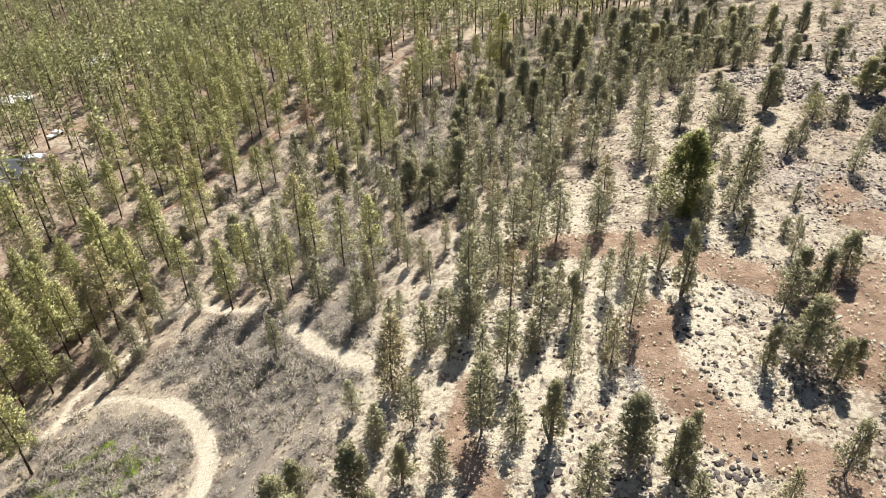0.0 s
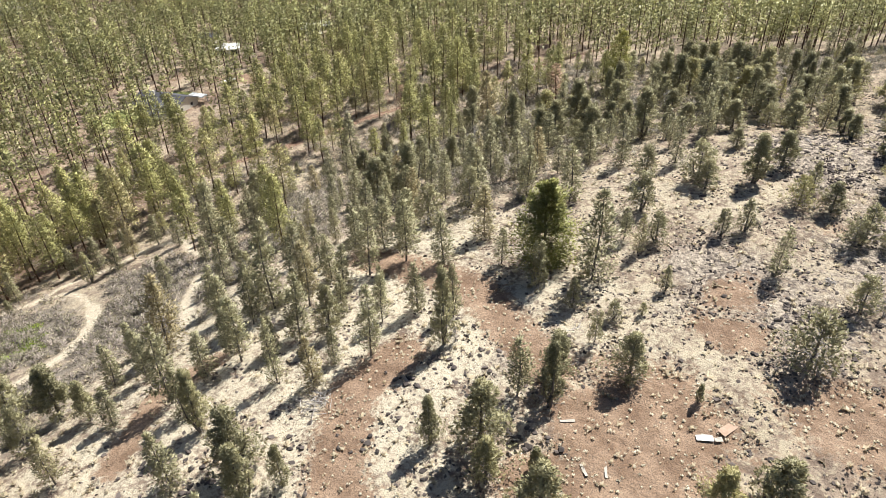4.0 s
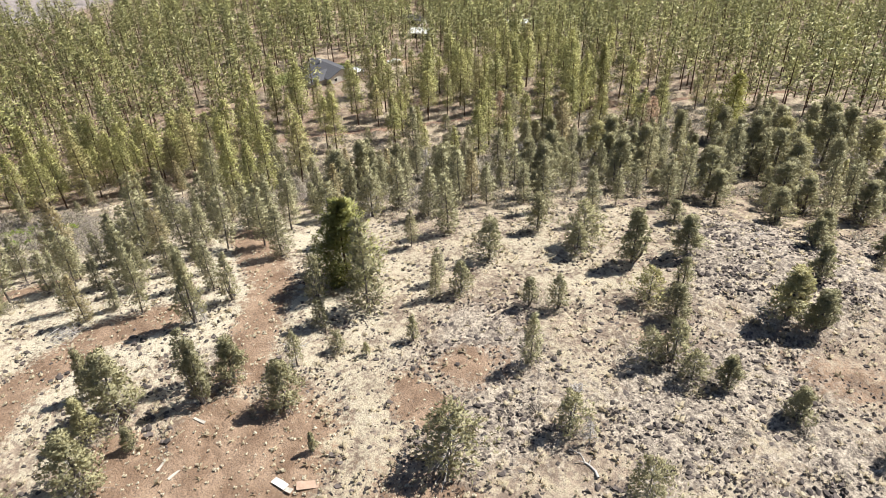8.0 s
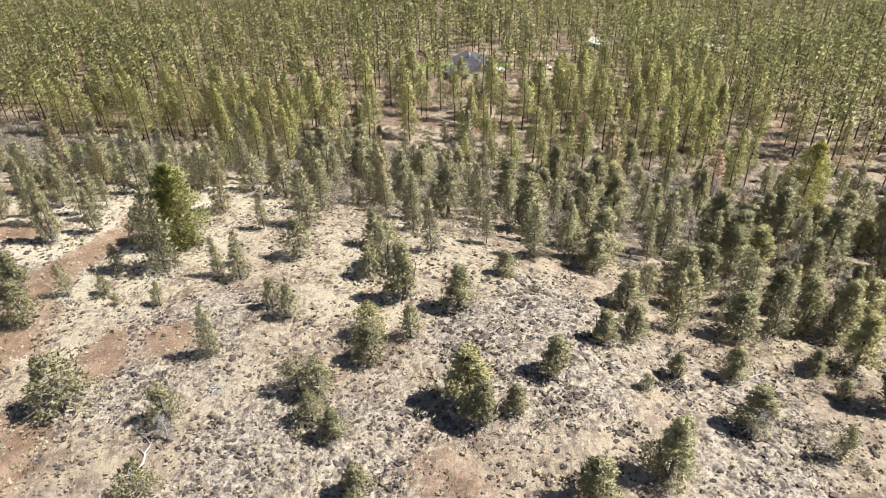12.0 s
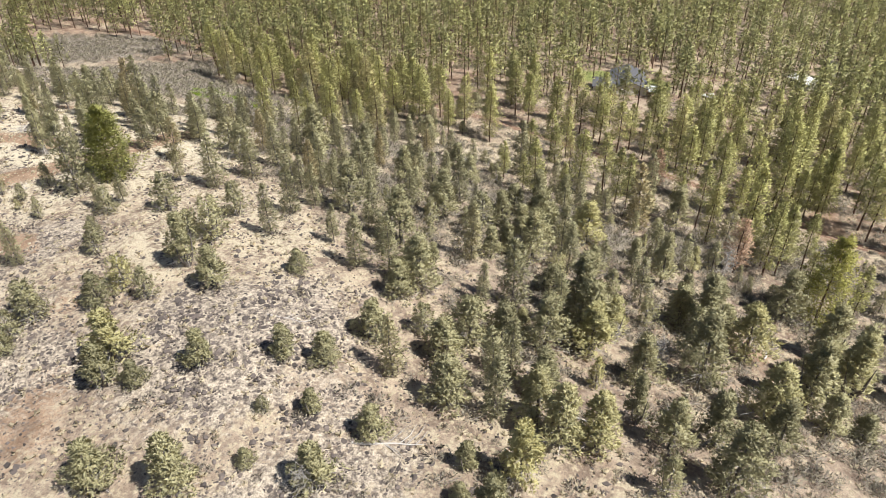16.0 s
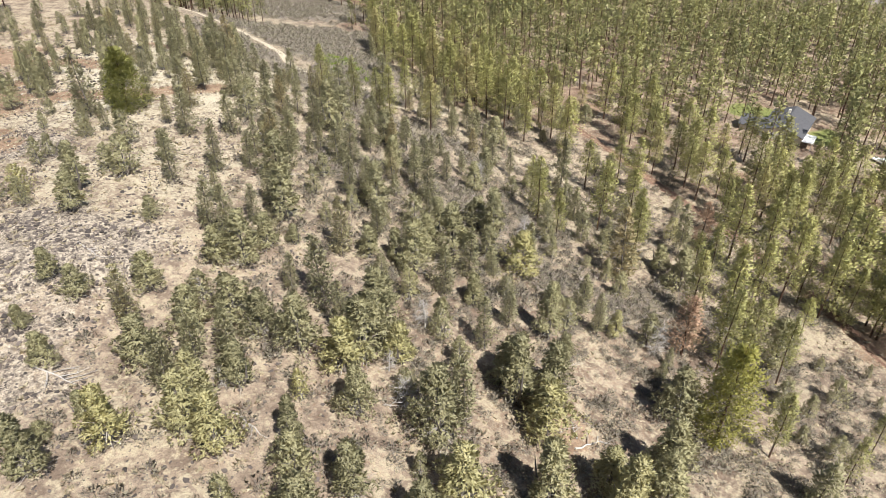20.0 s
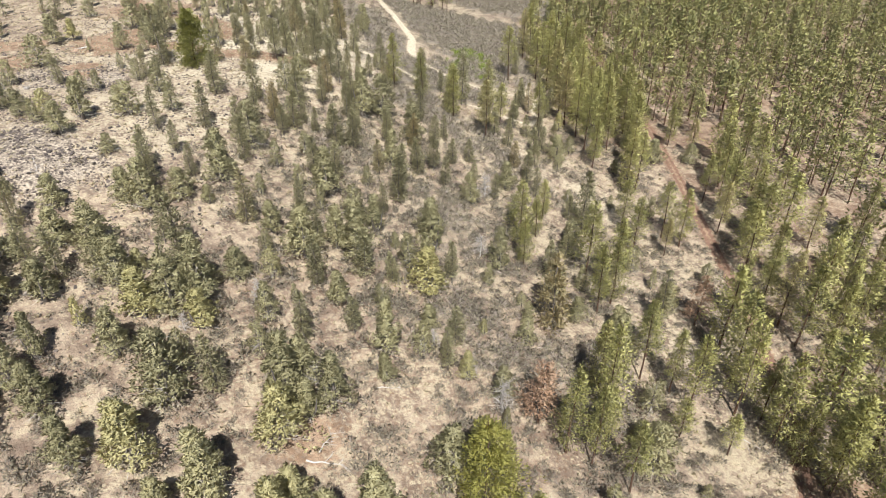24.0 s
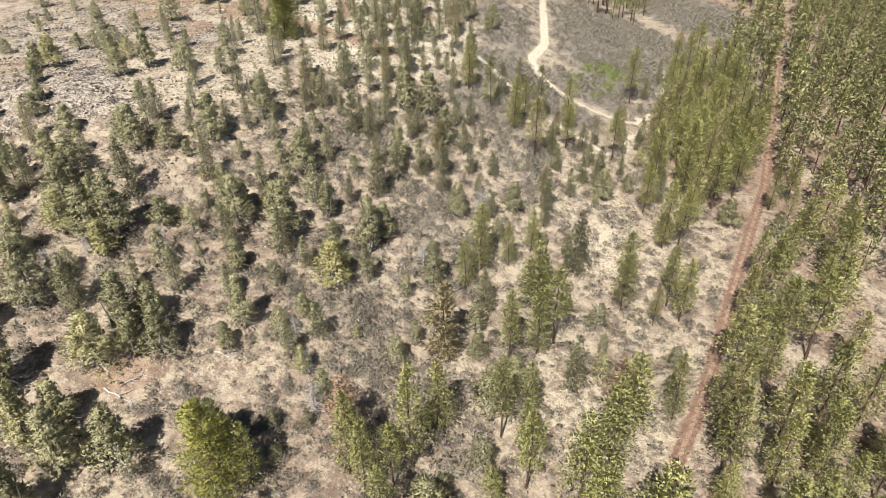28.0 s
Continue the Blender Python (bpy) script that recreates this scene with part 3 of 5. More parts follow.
PINE = kind_of("pine_tree", [(pine_bits(s, h, b, w, n, 8, 3, 9, 0.36, core=200), h) for s, h, b, w, n in ((1, 16, 0.22, 0.185, 15), (2, 15, 0.32, 0.195, 13), (3, 17, 0.16, 0.17, 17), (4, 14, 0.26, 0.205, 13), (5, 16, 0.40, 0.185, 12), (6, 15, 0.14, 0.195, 16), (7, 15, 0.28, 0.175, 14))],
               (BARK, TWIG, NEEDLES), "tall olive-green pine with a bare dark lower trunk", "pines of the flat")
YOUNG_PINE = kind_of("young_pine", [(pine_bits(s, h, b, w, n, 7, 3, 9, 0.29, core=130), h) for s, h, b, w, n in ((11, 8, 0.08, 0.19, 14), (12, 9, 0.16, 0.18, 14), (13, 7.5, 0.06, 0.20, 13), (14, 8.5, 0.22, 0.17, 12), (15, 8, 0.10, 0.21, 13))],
                     (GREY_BARK, TWIG, YOUNG), "slim greyish-green young pine on the dry slope", "young pines")
JUNIPER_TREE = kind_of("juniper", [(juniper_bits(s, h, w, 610, 4, 0.25, lo, ta), h) for s, h, w, lo, ta in ((21, 6, 0.44, 0.05, 0.55), (22, 6.5, 0.40, 0.08, 0.65), (23, 5.5, 0.52, 0.03, 0.45), (24, 7, 0.38, 0.06, 0.7), (25, 6, 0.50, 0.12, 0.4), (26, 6, 0.42, 0.05, 0.5), (27, 5.5, 0.50, 0.02, 0.5))],
                       (GREY_BARK, SILVER, JUNIPER), "bushy olive juniper with bare grey inner limbs", "junipers")
OLD_JUNIPER = kind_of("juniper", [(juniper_bits(s, 10, w, 1300, 4, 0.30, lo, ta), 10) for s, w, lo, ta in ((61, 0.33, 0.05, 0.8), (62, 0.30, 0.10, 0.9), (63, 0.36, 0.04, 0.7), (64, 0.32, 0.12, 0.85))],
                      (GREY_BARK, SILVER, JUNIPER), "large old olive juniper, full and rounded, with grey limbs", "junipers")
RUST_TREE = kind_of("dying_pine", [(pine_bits(s, 11, 0.2, 0.18, 13, 6, 3, 14, 0.25), 11) for s in (16, 17)],
                    (BARK, TWIG, RUST), "dying pine with rust-brown needles", "dying pines")
BIG_PINE = kind_of("large_pine", [(pine_bits(8, 11, 0.04, 0.33, 18, 9, 5, 22, 0.30), 11)],
                   (BARK, TWIG, LUSH), "broad dense dark-green pine at the edge of the bench", "large pine")
LIME_PINE = kind_of("lime_pine", [(pine_bits(9, 17, 0.06, 0.25, 19, 10, 4, 15, 0.32, core=500), 17)],
                    (BARK, TWIG, LIME), "broad yellow-green pine on the lower slope", "lime-green pines")
KINDS = [PINE, YOUNG_PINE, JUNIPER_TREE, OLD_JUNIPER, RUST_TREE, BIG_PINE, LIME_PINE]


def woods_at(x, y):
    """Shares of pine flat, bench and slope at places."""
    flat = 1 / (1 + np.exp(np.clip((x - pine_edge(y)) / 6.0, -30, 30)))
    bench = 1 / (1 + np.exp(np.clip(-(height(x, y) + 4.5) / 1.2, -30, 30)))
    return flat, bench * (1 - flat), np.clip(1 - flat - bench, 0, 1)


HOUSES = [(-123, 163, 12), (-111, 163, 5), (-148, 280, 12), (-136, 270, 10), (-125, 261, 8), (-118, 196, 10), (-108, 190, 7), (-131, 150, 10), (-176, 238, 9), (-151, 225, 7), (-96, 112, 8), (-95, 205, 7), (-190, 60, 9), (-150, 110, 7), (-250, 250, 10), (-95, 150, 6)]
CLEARINGS = [(-104, 173, 8), (-96, 180, 6), (-61, 215, 7), (-47, 153, 5), (-25, 156, 4), (-87, 153, 6), (-107, 156, 8), (-113, 166, 8), (-82, 205, 7), (-58, 235, 8), (-41, 231, 6), (-20, 217, 6), (-43, 219, 7), (-22, 122, 5), (-74, 126, 6), (-82, 167, 6), (-33, 208, 6), (-91, 141, 6), (-99, 127, 6), (-137, 198, 8), (-42, 126, 6), (-73, 165, 5), (-17, 242, 7), (-97, 179, 6), (-163, 199, 7), (-126, 262, 6), (-90, 56, 4)]
THICKETS = [(-82, 0, 20), (-72, 14, 15), (-100, -32, 22), (-112, -70, 24), (-40, 77, 9), (-46, 66, 10), (-48, 52, 14), (-46, 38, 11), (-25, 66, 12), (-55, 22, 14), (-60, 5, 16), (-8, 142, 8), (-25, 110, 8)]


def open_ground(x, y):
    c = covers(x, y)
    bare = np.maximum.reduce([c["sand"], c["dirt"], c["lawn"]]) > 0.45
    bare |= (near_line(x, y, FOREST_TRACK) < 2.6) | (near_line(x - 3.5, y, FOREST_TRACK) < 2.6) * (y > 90) | (c["brush"] * (x < -20) > 0.62)
    bare |= (x > -60) & (x < -13) & (y > -20) & (y < 74)
    for a, b, r in HOUSES + CLEARINGS + THICKETS:
        bare |= np.hypot(x - a, y - b) < r
    return bare, c


# ---- single trees, each where it stands: x, y, height and breadth of the crown ----
JUNIPERS_A = [(-7.7, 36.7, 7, 3.5), (35.3, 38.9, 7.2, 3.7), (20.2, 39.4, 7.8, 3.9), (-18.2, 40.8, 7.4, 4.6), (-10.4, 42.2, 7.9, 4.8), (16.8, 42.3, 8.2, 4.8), (31.7, 42.4, 1, 0.7), (22.3, 42.4, 5.5, 2.1), (-5.3, 42.6, 5.9, 3.1), (-16.9, 44.6, 5, 3.4), (9.6, 44.9, 8.6, 3.4), (45.2, 48.1, 7.5, 5), (39.5, 50, 5.9, 3.2), (32.9, 51.8, 6.5, 2.5), (43.1, 53, 3, 2), (37.5, 53.5, 8.4, 5.2), (58.8, 55.4, 5.2, 3.9), (63, 56.6, 6.8, 5), (41.9, 60.9, 8.4, 3.3), (14.2, 62.4, 7.4, 3.1), (41.2, 64.6, 6.2, 4.2), (27.9, 65.1, 10.4, 3.3), (55.2, 66.7, 2.6, 1.2), (48.2, 67.3, 6.2, 3.9)]
JUNIPERS_B = [(26.5, 70.4, 7, 3.6), (43.5, 71, 4.8, 2), (44.3, 75.7, 2.8, 2.3), (64.7, 75.9, 7, 6.1), (39.4, 76.2, 4.3, 2.6), (47.2, 77.7, 1.8, 1.4), (34.2, 78.5, 6.6, 2.9), (48.7, 83, 3.5, 2.4), (78.9, 85.9, 5.3, 4.3), (69.2, 86.7, 5, 4.1), (12, 92, 6.5, 5.3), (45.5, 92.4, 4.6, 3.7), (53, 96.6, 4, 3.3), (16.4, 97.4, 7.4, 4.6), (55.7, 98.7, 4.7, 3.9), (68.2, 99.4, 4.3, 3.5), (41.9, 100, 6.1, 5), (72.5, 100.7, 3.8, 3.1), (69.6, 101.5, 5.3, 4.3), (-3.6, 102.5, 9.5, 5.9), (75.2, 102.6, 3.8, 3.1), (81.7, 104.1, 3.8, 3.1), (1.6, 104.7, 11, 6.4), (65.6, 107, 4.6, 3.7)]
JUNIPERS_C = [(61.6, 107.5, 4.6, 3.8), (49.2, 108.6, 4.7, 3.9), (40.3, 110.2, 5.8, 4.8), (47.7, 111.2, 6.3, 5.2), (63, 111.7, 4.6, 3.7), (-7.6, 111.7, 8.3, 5.9), (55.3, 112.1, 7.7, 4.8), (-43.5, 114.3, 7.1, 5.1), (73.7, 115.6, 6.8, 5.6), (-71.6, 116.1, 6.7, 5.5), (76.7, 116.5, 5.3, 4.3), (-82.3, 118, 5.6, 4.6), (58.7, 118.1, 5.7, 4.7), (76.1, 119.8, 3.3, 2.7), (-56.7, 120.2, 3.8, 3.1), (28.1, 122.9, 9.4, 5.9), (1.2, 122.9, 7.8, 4.9), (87, 123.6, 5.6, 4.6), (72.1, 125, 4.6, 3.8), (51.6, 125.6, 3.5, 2.9), (-22.8, 127.5, 6.6, 5.1), (85.8, 130.8, 7.3, 4.5), (67.9, 131.9, 4.2, 3.5), (-11.7, 133.2, 6.9, 4.2)]
JUNIPERS_D = [(75.5, 133.4, 2, 1.6), (35, 133.7, 9.5, 5.9), (-29.1, 134.2, 2.6, 2.2), (81.5, 134.9, 2.2, 1.8), (17.8, 135.6, 9.5, 5.9), (66.9, 136.2, 4.5, 3.7), (73.8, 137.7, 3.2, 2.6), (41.8, 138.3, 5.4, 4.4), (49.8, 138.5, 5.7, 4.7), (59.5, 138.7, 5.4, 4.4), (38, 139.6, 3.4, 2.8), (46.9, 140.5, 8.6, 5.3), (81.5, 141.5, 5.4, 4.5), (74.3, 144, 4.3, 3.5), (11.8, 144.5, 7.2, 4.7), (1.8, 145.1, 6.6, 5.4), (29.6, 146.3, 5.7, 4.1), (59.2, 147.1, 6.1, 5), (26, 148.2, 5.7, 4), (54.6, 149, 6.8, 5.6), (19.9, 149.3, 7.8, 4.9), (66.5, 149.5, 6.6, 5.4), (3.4, 149.8, 11, 5.5), (25.8, 152.2, 9.5, 5.9)]
JUNIPERS_E = [(17.4, 152.3, 11, 6.4), (53.3, 152.9, 6.3, 5.1), (74.7, 153.5, 3.5, 2.9), (-8.2, 153.8, 9.1, 3.8), (49.3, 154.4, 3.7, 3), (36.6, 156.7, 5.4, 4.8), (81.3, 157.2, 7.5, 4.7), (51.6, 157.7, 8.4, 5.2), (74.5, 158.5, 7.7, 4.8), (65.6, 158.7, 7.6, 4.7), (60.6, 158.8, 6.3, 5.1), (7.9, 159.7, 8.5, 6.4), (42, 161.1, 11, 6.4), (68.4, 161.5, 8.3, 5.1), (23.3, 161.6, 5.5, 4.2), (45.9, 162.7, 9.1, 6.4), (49.5, 163.1, 7.7, 5.9), (67.5, 165, 7.9, 4.9), (42.7, 165.6, 6.2, 5.1), (-16.1, 167.7, 5.2, 3.6), (11.3, 168.4, 4.5, 3.4), (52.9, 169.3, 7.3, 4.5), (-22.3, 171, 5.7, 4.7), (63.7, 172.4, 7, 4.4)]
JUNIPERS_F = [(19.4, 172.7, 9.9, 4.7), (31.9, 174.8, 6.8, 5.6), (21.1, 176.6, 4.7, 3.4), (47.9, 176.7, 11, 6.4), (60.8, 177, 7.7, 4.8), (-18.6, 177.1, 9.5, 5.9), (34.6, 178, 11, 6.4), (67.4, 178.2, 9.2, 5.7), (9.4, 178.5, 5.4, 3), (28.9, 179.7, 8.9, 5.2), (32.6, 181, 6.3, 5.1), (36.5, 183.7, 9.2, 6.4), (58.2, 184, 7.6, 4.7), (52.6, 184.1, 9, 6.4), (45.6, 190, 11, 6.4), (17.6, 192.5, 9.5, 5.9), (49.5, 195.6, 4.2, 3.8), (28.6, 196.5, 10.1, 6.4), (39.6, 196.7, 11, 6.4), (-10.2, 197.6, 9.5, 5.9)]
YOUNG_PINES_A = [(6.2, 46.2, 6.7, 2.4), (2.8, 47.4, 11.6, 4.2), (3.4, 52.3, 6.7, 2.8), (12.9, 53.6, 9.6, 2.2), (-12, 54.5, 5.9, 2.5), (17.3, 54.5, 7.3, 2.6), (6.1, 55.4, 9.9, 3.7), (-7.1, 56, 12, 4.5), (17.6, 58.2, 5.4, 1.9), (20.9, 60.6, 10.4, 3.1), (10.5, 61.2, 9.5, 3.4), (1.9, 62.4, 8.6, 3.1), (-3.3, 62.7, 7.3, 3.1), (2.5, 66.1, 13.9, 4.5), (19, 66.4, 7.2, 2.6), (13.1, 66.5, 6.2, 2.2), (7.4, 67.3, 10.1, 3.6), (22.1, 69.6, 7.2, 2.6), (10.6, 71, 7.6, 2.7), (3.2, 71.3, 10.6, 3.9), (-7.3, 71.5, 4.4, 1.6), (-25.4, 71.6, 7.9, 2.8), (-12.9, 72.7, 9, 3.2), (6.2, 74, 7.3, 3.1)]
YOUNG_PINES_B = [(11.6, 75.5, 10.8, 3.9), (1.8, 77.4, 7.2, 2.6), (14.8, 79.9, 9.9, 4.2), (20.4, 80.2, 8, 3.4), (5.5, 81.1, 9, 3.2), (28.1, 81.9, 5.7, 2.4), (40, 82.2, 13.5, 4.5), (-6.7, 83.3, 6.3, 2.3), (9.2, 83.3, 8.5, 3.6), (3.5, 85.6, 8.5, 3.1), (-29.9, 87.6, 14.5, 5.2), (23, 88.2, 8.3, 3.5), (41.5, 91.8, 5.2, 2.2), (31.2, 101.2, 9.5, 4), (35.2, 116.4, 9.3, 3.3), (43.4, 117.4, 8.4, 3), (11.2, 118.2, 9.2, 3.8), (41.1, 125.8, 6.5, 2.3), (46.2, 131.3, 8.5, 3.1), (4.1, 135, 10.3, 4.3), (46, 135.7, 9.9, 3.6), (-34.7, 140.3, 14.6, 4.7), (24, 142.1, 7.4, 2.7), (64.4, 142.7, 8.5, 3.1)]
YOUNG_PINES_C = [(33.1, 144, 10.3, 3.7), (45.5, 148.6, 6.9, 2.5), (43.4, 152, 11.4, 4.1), (62.3, 153.1, 9.1, 3.3), (66.6, 154.4, 8.5, 3.1), (59.2, 154.7, 8.7, 3.1), (45.5, 158.4, 9.2, 3.3), (-10.9, 168.7, 15.3, 5.6), (-31.7, 171, 12.7, 4)]
PINES_A = [(-58.5, 59.3, 17.4, 5.6), (-74, 76.6, 17.1, 5.9), (-65.3, 77.5, 14.8, 5.3), (-65.9, 85.2, 14.1, 5.1), (-12.2, 85.7, 13.9, 4.4), (-60.4, 86.9, 14.3, 5), (-37.1, 88.5, 14.5, 4.6), (-26.4, 88.8, 11.1, 3.6), (-17.8, 90.8, 13.8, 4.4), (-59.6, 91.6, 18.7, 6.7), (-48, 96.6, 13.4, 4.8), (-23.7, 96.6, 13.9, 4.8), (-36.3, 97.4, 12, 4.3), (-58.4, 99.7, 16, 5.8), (-28.2, 105.8, 15.6, 5.6), (-84.6, 106.4, 13, 4.2), (-55.7, 108.1, 18.3, 5.9), (-85.6, 114.5, 11.2, 3.6), (-88.2, 134.7, 18.5, 6.6), (-77.3, 135.4, 15.7, 5), (-26.2, 137.8, 10.1, 3.6), (-44.6, 141, 13.3, 4.8), (-21.7, 143.1, 9.7, 3.5), (-70.5, 144.6, 17.3, 6.2)]
PINES_B = [(-52.4, 145.3, 14.1, 5.1), (-16.4, 146.3, 14.5, 5.2), (-65.2, 148.4, 13.8, 4.4), (-53.9, 149.5, 14.6, 5.3), (-48.7, 151.2, 9.5, 3), (-13.7, 152.7, 11.1, 4), (-26.3, 155, 16.9, 6.1), (-29.3, 160.6, 16.5, 5.9), (-26.2, 163.8, 14.3, 4.6), (-21.6, 166.2, 14.7, 4.5), (-59, 169.3, 13.5, 4.3), (-54.8, 172.6, 12.2, 4.4), (-47.3, 173.9, 14.1, 4.5), (-24.6, 177.1, 11.9, 3.8), (-20.1, 181.3, 16.9, 4.6), (-10.8, 182.6, 14.9, 4.8), (-23.1, 185.1, 13.9, 3.8), (-7.6, 189.2, 20.7, 5.6), (-23.6, 189.2, 16.7, 4.5), (0.6, 192, 16.6, 5.3), (-30.5, 192, 20.6, 5.6), (-5.4, 192.6, 12.8, 4.1), (-33.7, 194.4, 13.9, 4.4), (-1.9, 194.7, 15.7, 4.4)]
PINES_C = [(12.3, 196.2, 12.4, 4), (-49.7, 198.2, 9, 3.2), (-31.8, 198.8, 19.3, 6.2), (-39, 199.6, 22.1, 8), (-4.8, 199.7, 13.7, 4.4), (-32.1, 203, 13.6, 4.4), (12.8, 204.3, 12.1, 3.9), (-35.9, 206, 16.1, 5.2), (-32.8, 207.5, 19.2, 6.1), (-32.8, 208.5, 19.5, 6.2), (9.1, 213.3, 9.1, 2.9), (-40.9, 217.6, 19, 6.1)]
RUST_TREES_A = [(-38.8, 172.6, 11.7, 5.1), (2.1, 186.7, 11.6, 6.1)]
LIME_PINES_A = [(16, 198, 17.5, 8.4)]
JUNIPERS_LOW = [(34.6, 198.6, 10.5, 6), (36.2, 205.2, 9.9, 6), (31.9, 210.5, 10.5, 6), (37.2, 193, 7.4, 5.3), (50.4, 191.4, 6.3, 4.3), (61.3, 168.8, 7, 3.2), (78.7, 153.9, 2.4, 2)]
YOUNG_PINES_LOW = []
SINGLE = [(JUNIPER_TREE, JUNIPERS_LOW), (YOUNG_PINE, YOUNG_PINES_LOW), (JUNIPER_TREE, JUNIPERS_A), (JUNIPER_TREE, JUNIPERS_B), (JUNIPER_TREE, JUNIPERS_C), (JUNIPER_TREE, JUNIPERS_D), (JUNIPER_TREE, JUNIPERS_E), (JUNIPER_TREE, JUNIPERS_F), (YOUNG_PINE, YOUNG_PINES_A), (YOUNG_PINE, YOUNG_PINES_B), (YOUNG_PINE, YOUNG_PINES_C), (PINE, PINES_A), (PINE, PINES_B), (PINE, PINES_C), (RUST_TREE, RUST_TREES_A), (LIME_PINE, LIME_PINES_A)]

for kind, rows in SINGLE:
    for x, y, h, across in rows:
        kind = OLD_JUNIPER if kind is JUNIPER_TREE and h > 7.5 else kind
        plant(kind, x, y, h, None, across / h / kind[3])
plant(BIG_PINE, 33.4, 83.5, 12.4, 0.6, 8.0 / 12.4 / BIG_PINE[3])


# ---- woods filled in between them ----
def in_sight(x, y):
    """The stretch of the plan that is wooded with single trees."""
    return (x > -92) & (x < 108) & (y > 0) & (y < 232) & (np.hypot(x + 10, y - 120) < 130)


def fill_in():
    rng = np.random.RandomState(7)
    n = 9000
    xs, ys = rng.uniform(-92, 108, n), rng.uniform(0, 232, n)
    bare, c = open_ground(xs, ys)
    flat, bench, slope = woods_at(xs, ys)
    w, dense = waves(xs, ys, 30.0, 21), c["brush"]
    ok = in_sight(xs, ys) & ~bare & ~((xs > 12) & (ys > 180) & (ys < 208))
    pick, coin, size, wide = (rng.uniform(size=n) for _ in range(4))
    room = rng.uniform(0.62, 1.45, n)
    left = {"pine": 280, "young": 190, "juniper": 200}
    for i in np.flatnonzero(ok):
        x, y, loose = xs[i], ys[i], max(0.0, -w[i])
        if pick[i] < flat[i]:
            if dense[i] < 0.55 and left["pine"] and TAKEN.free(x, y, ((5.0 if y < 112 else 5.7) + 2.2 * loose) * room[i]):
                plant(PINE, x, y, 12.5 + 7.0 * size[i], None, 0.9 + 0.35 * wide[i])
                left["pine"] -= 1
        elif pick[i] < flat[i] + slope[i]:
            if dense[i] > 0.6:
                continue
            if y > 112 and x < pine_edge(y) + 26:
                if coin[i] < 0.28 and left["pine"] and TAKEN.free(x, y, (7.5 + 2 * loose) * room[i]):
                    plant(PINE, x, y, 7.5 + 6.0 * size[i], None, 0.9 + 0.35 * wide[i])
                    left["pine"] -= 1
                elif coin[i] > 0.75 and left["juniper"] and TAKEN.free(x, y, 6.0 + 2 * loose):
                    plant(JUNIPER_TREE, x, y, 2.5 + 3.5 * size[i], None, 0.7 + 0.3 * wide[i])
                    left["juniper"] -= 1
            elif coin[i] < (0.25 if y < 130 else 0.85):
                if left["juniper"] and TAKEN.free(x, y, (5.2 + 1.5 * loose) * room[i]):
                    plant(JUNIPER_TREE, x, y, 2.8 + 4.2 * size[i] ** 1.4, None, 0.8 + 0.3 * wide[i])
                    left["juniper"] -= 1
            elif left["young"] and TAKEN.free(x, y, (4.2 + 1.5 * loose) * room[i]):
                plant(YOUNG_PINE, x, y, 5.5 + 4 * size[i], None, 0.85 + 0.35 * wide[i])
                left["young"] -= 1
        elif coin[i] < 0.2 and left["juniper"] and (x > 84 or y > 152 or y < 36) and TAKEN.free(x, y, 7.5 + 3 * loose):
            plant(JUNIPER_TREE, x, y, 2.5 + 3 * size[i], None, 0.85 + 0.3 * wide[i])
            left["juniper"] -= 1


fill_in()


# ---- far woods ----
def joined(trunk, crown):
    both = Bits()
    both.add(*trunk.arrays()[:2], 0)
    both.add(*crown.arrays()[:2], 1, crown.arrays()[3])
    return both.arrays()


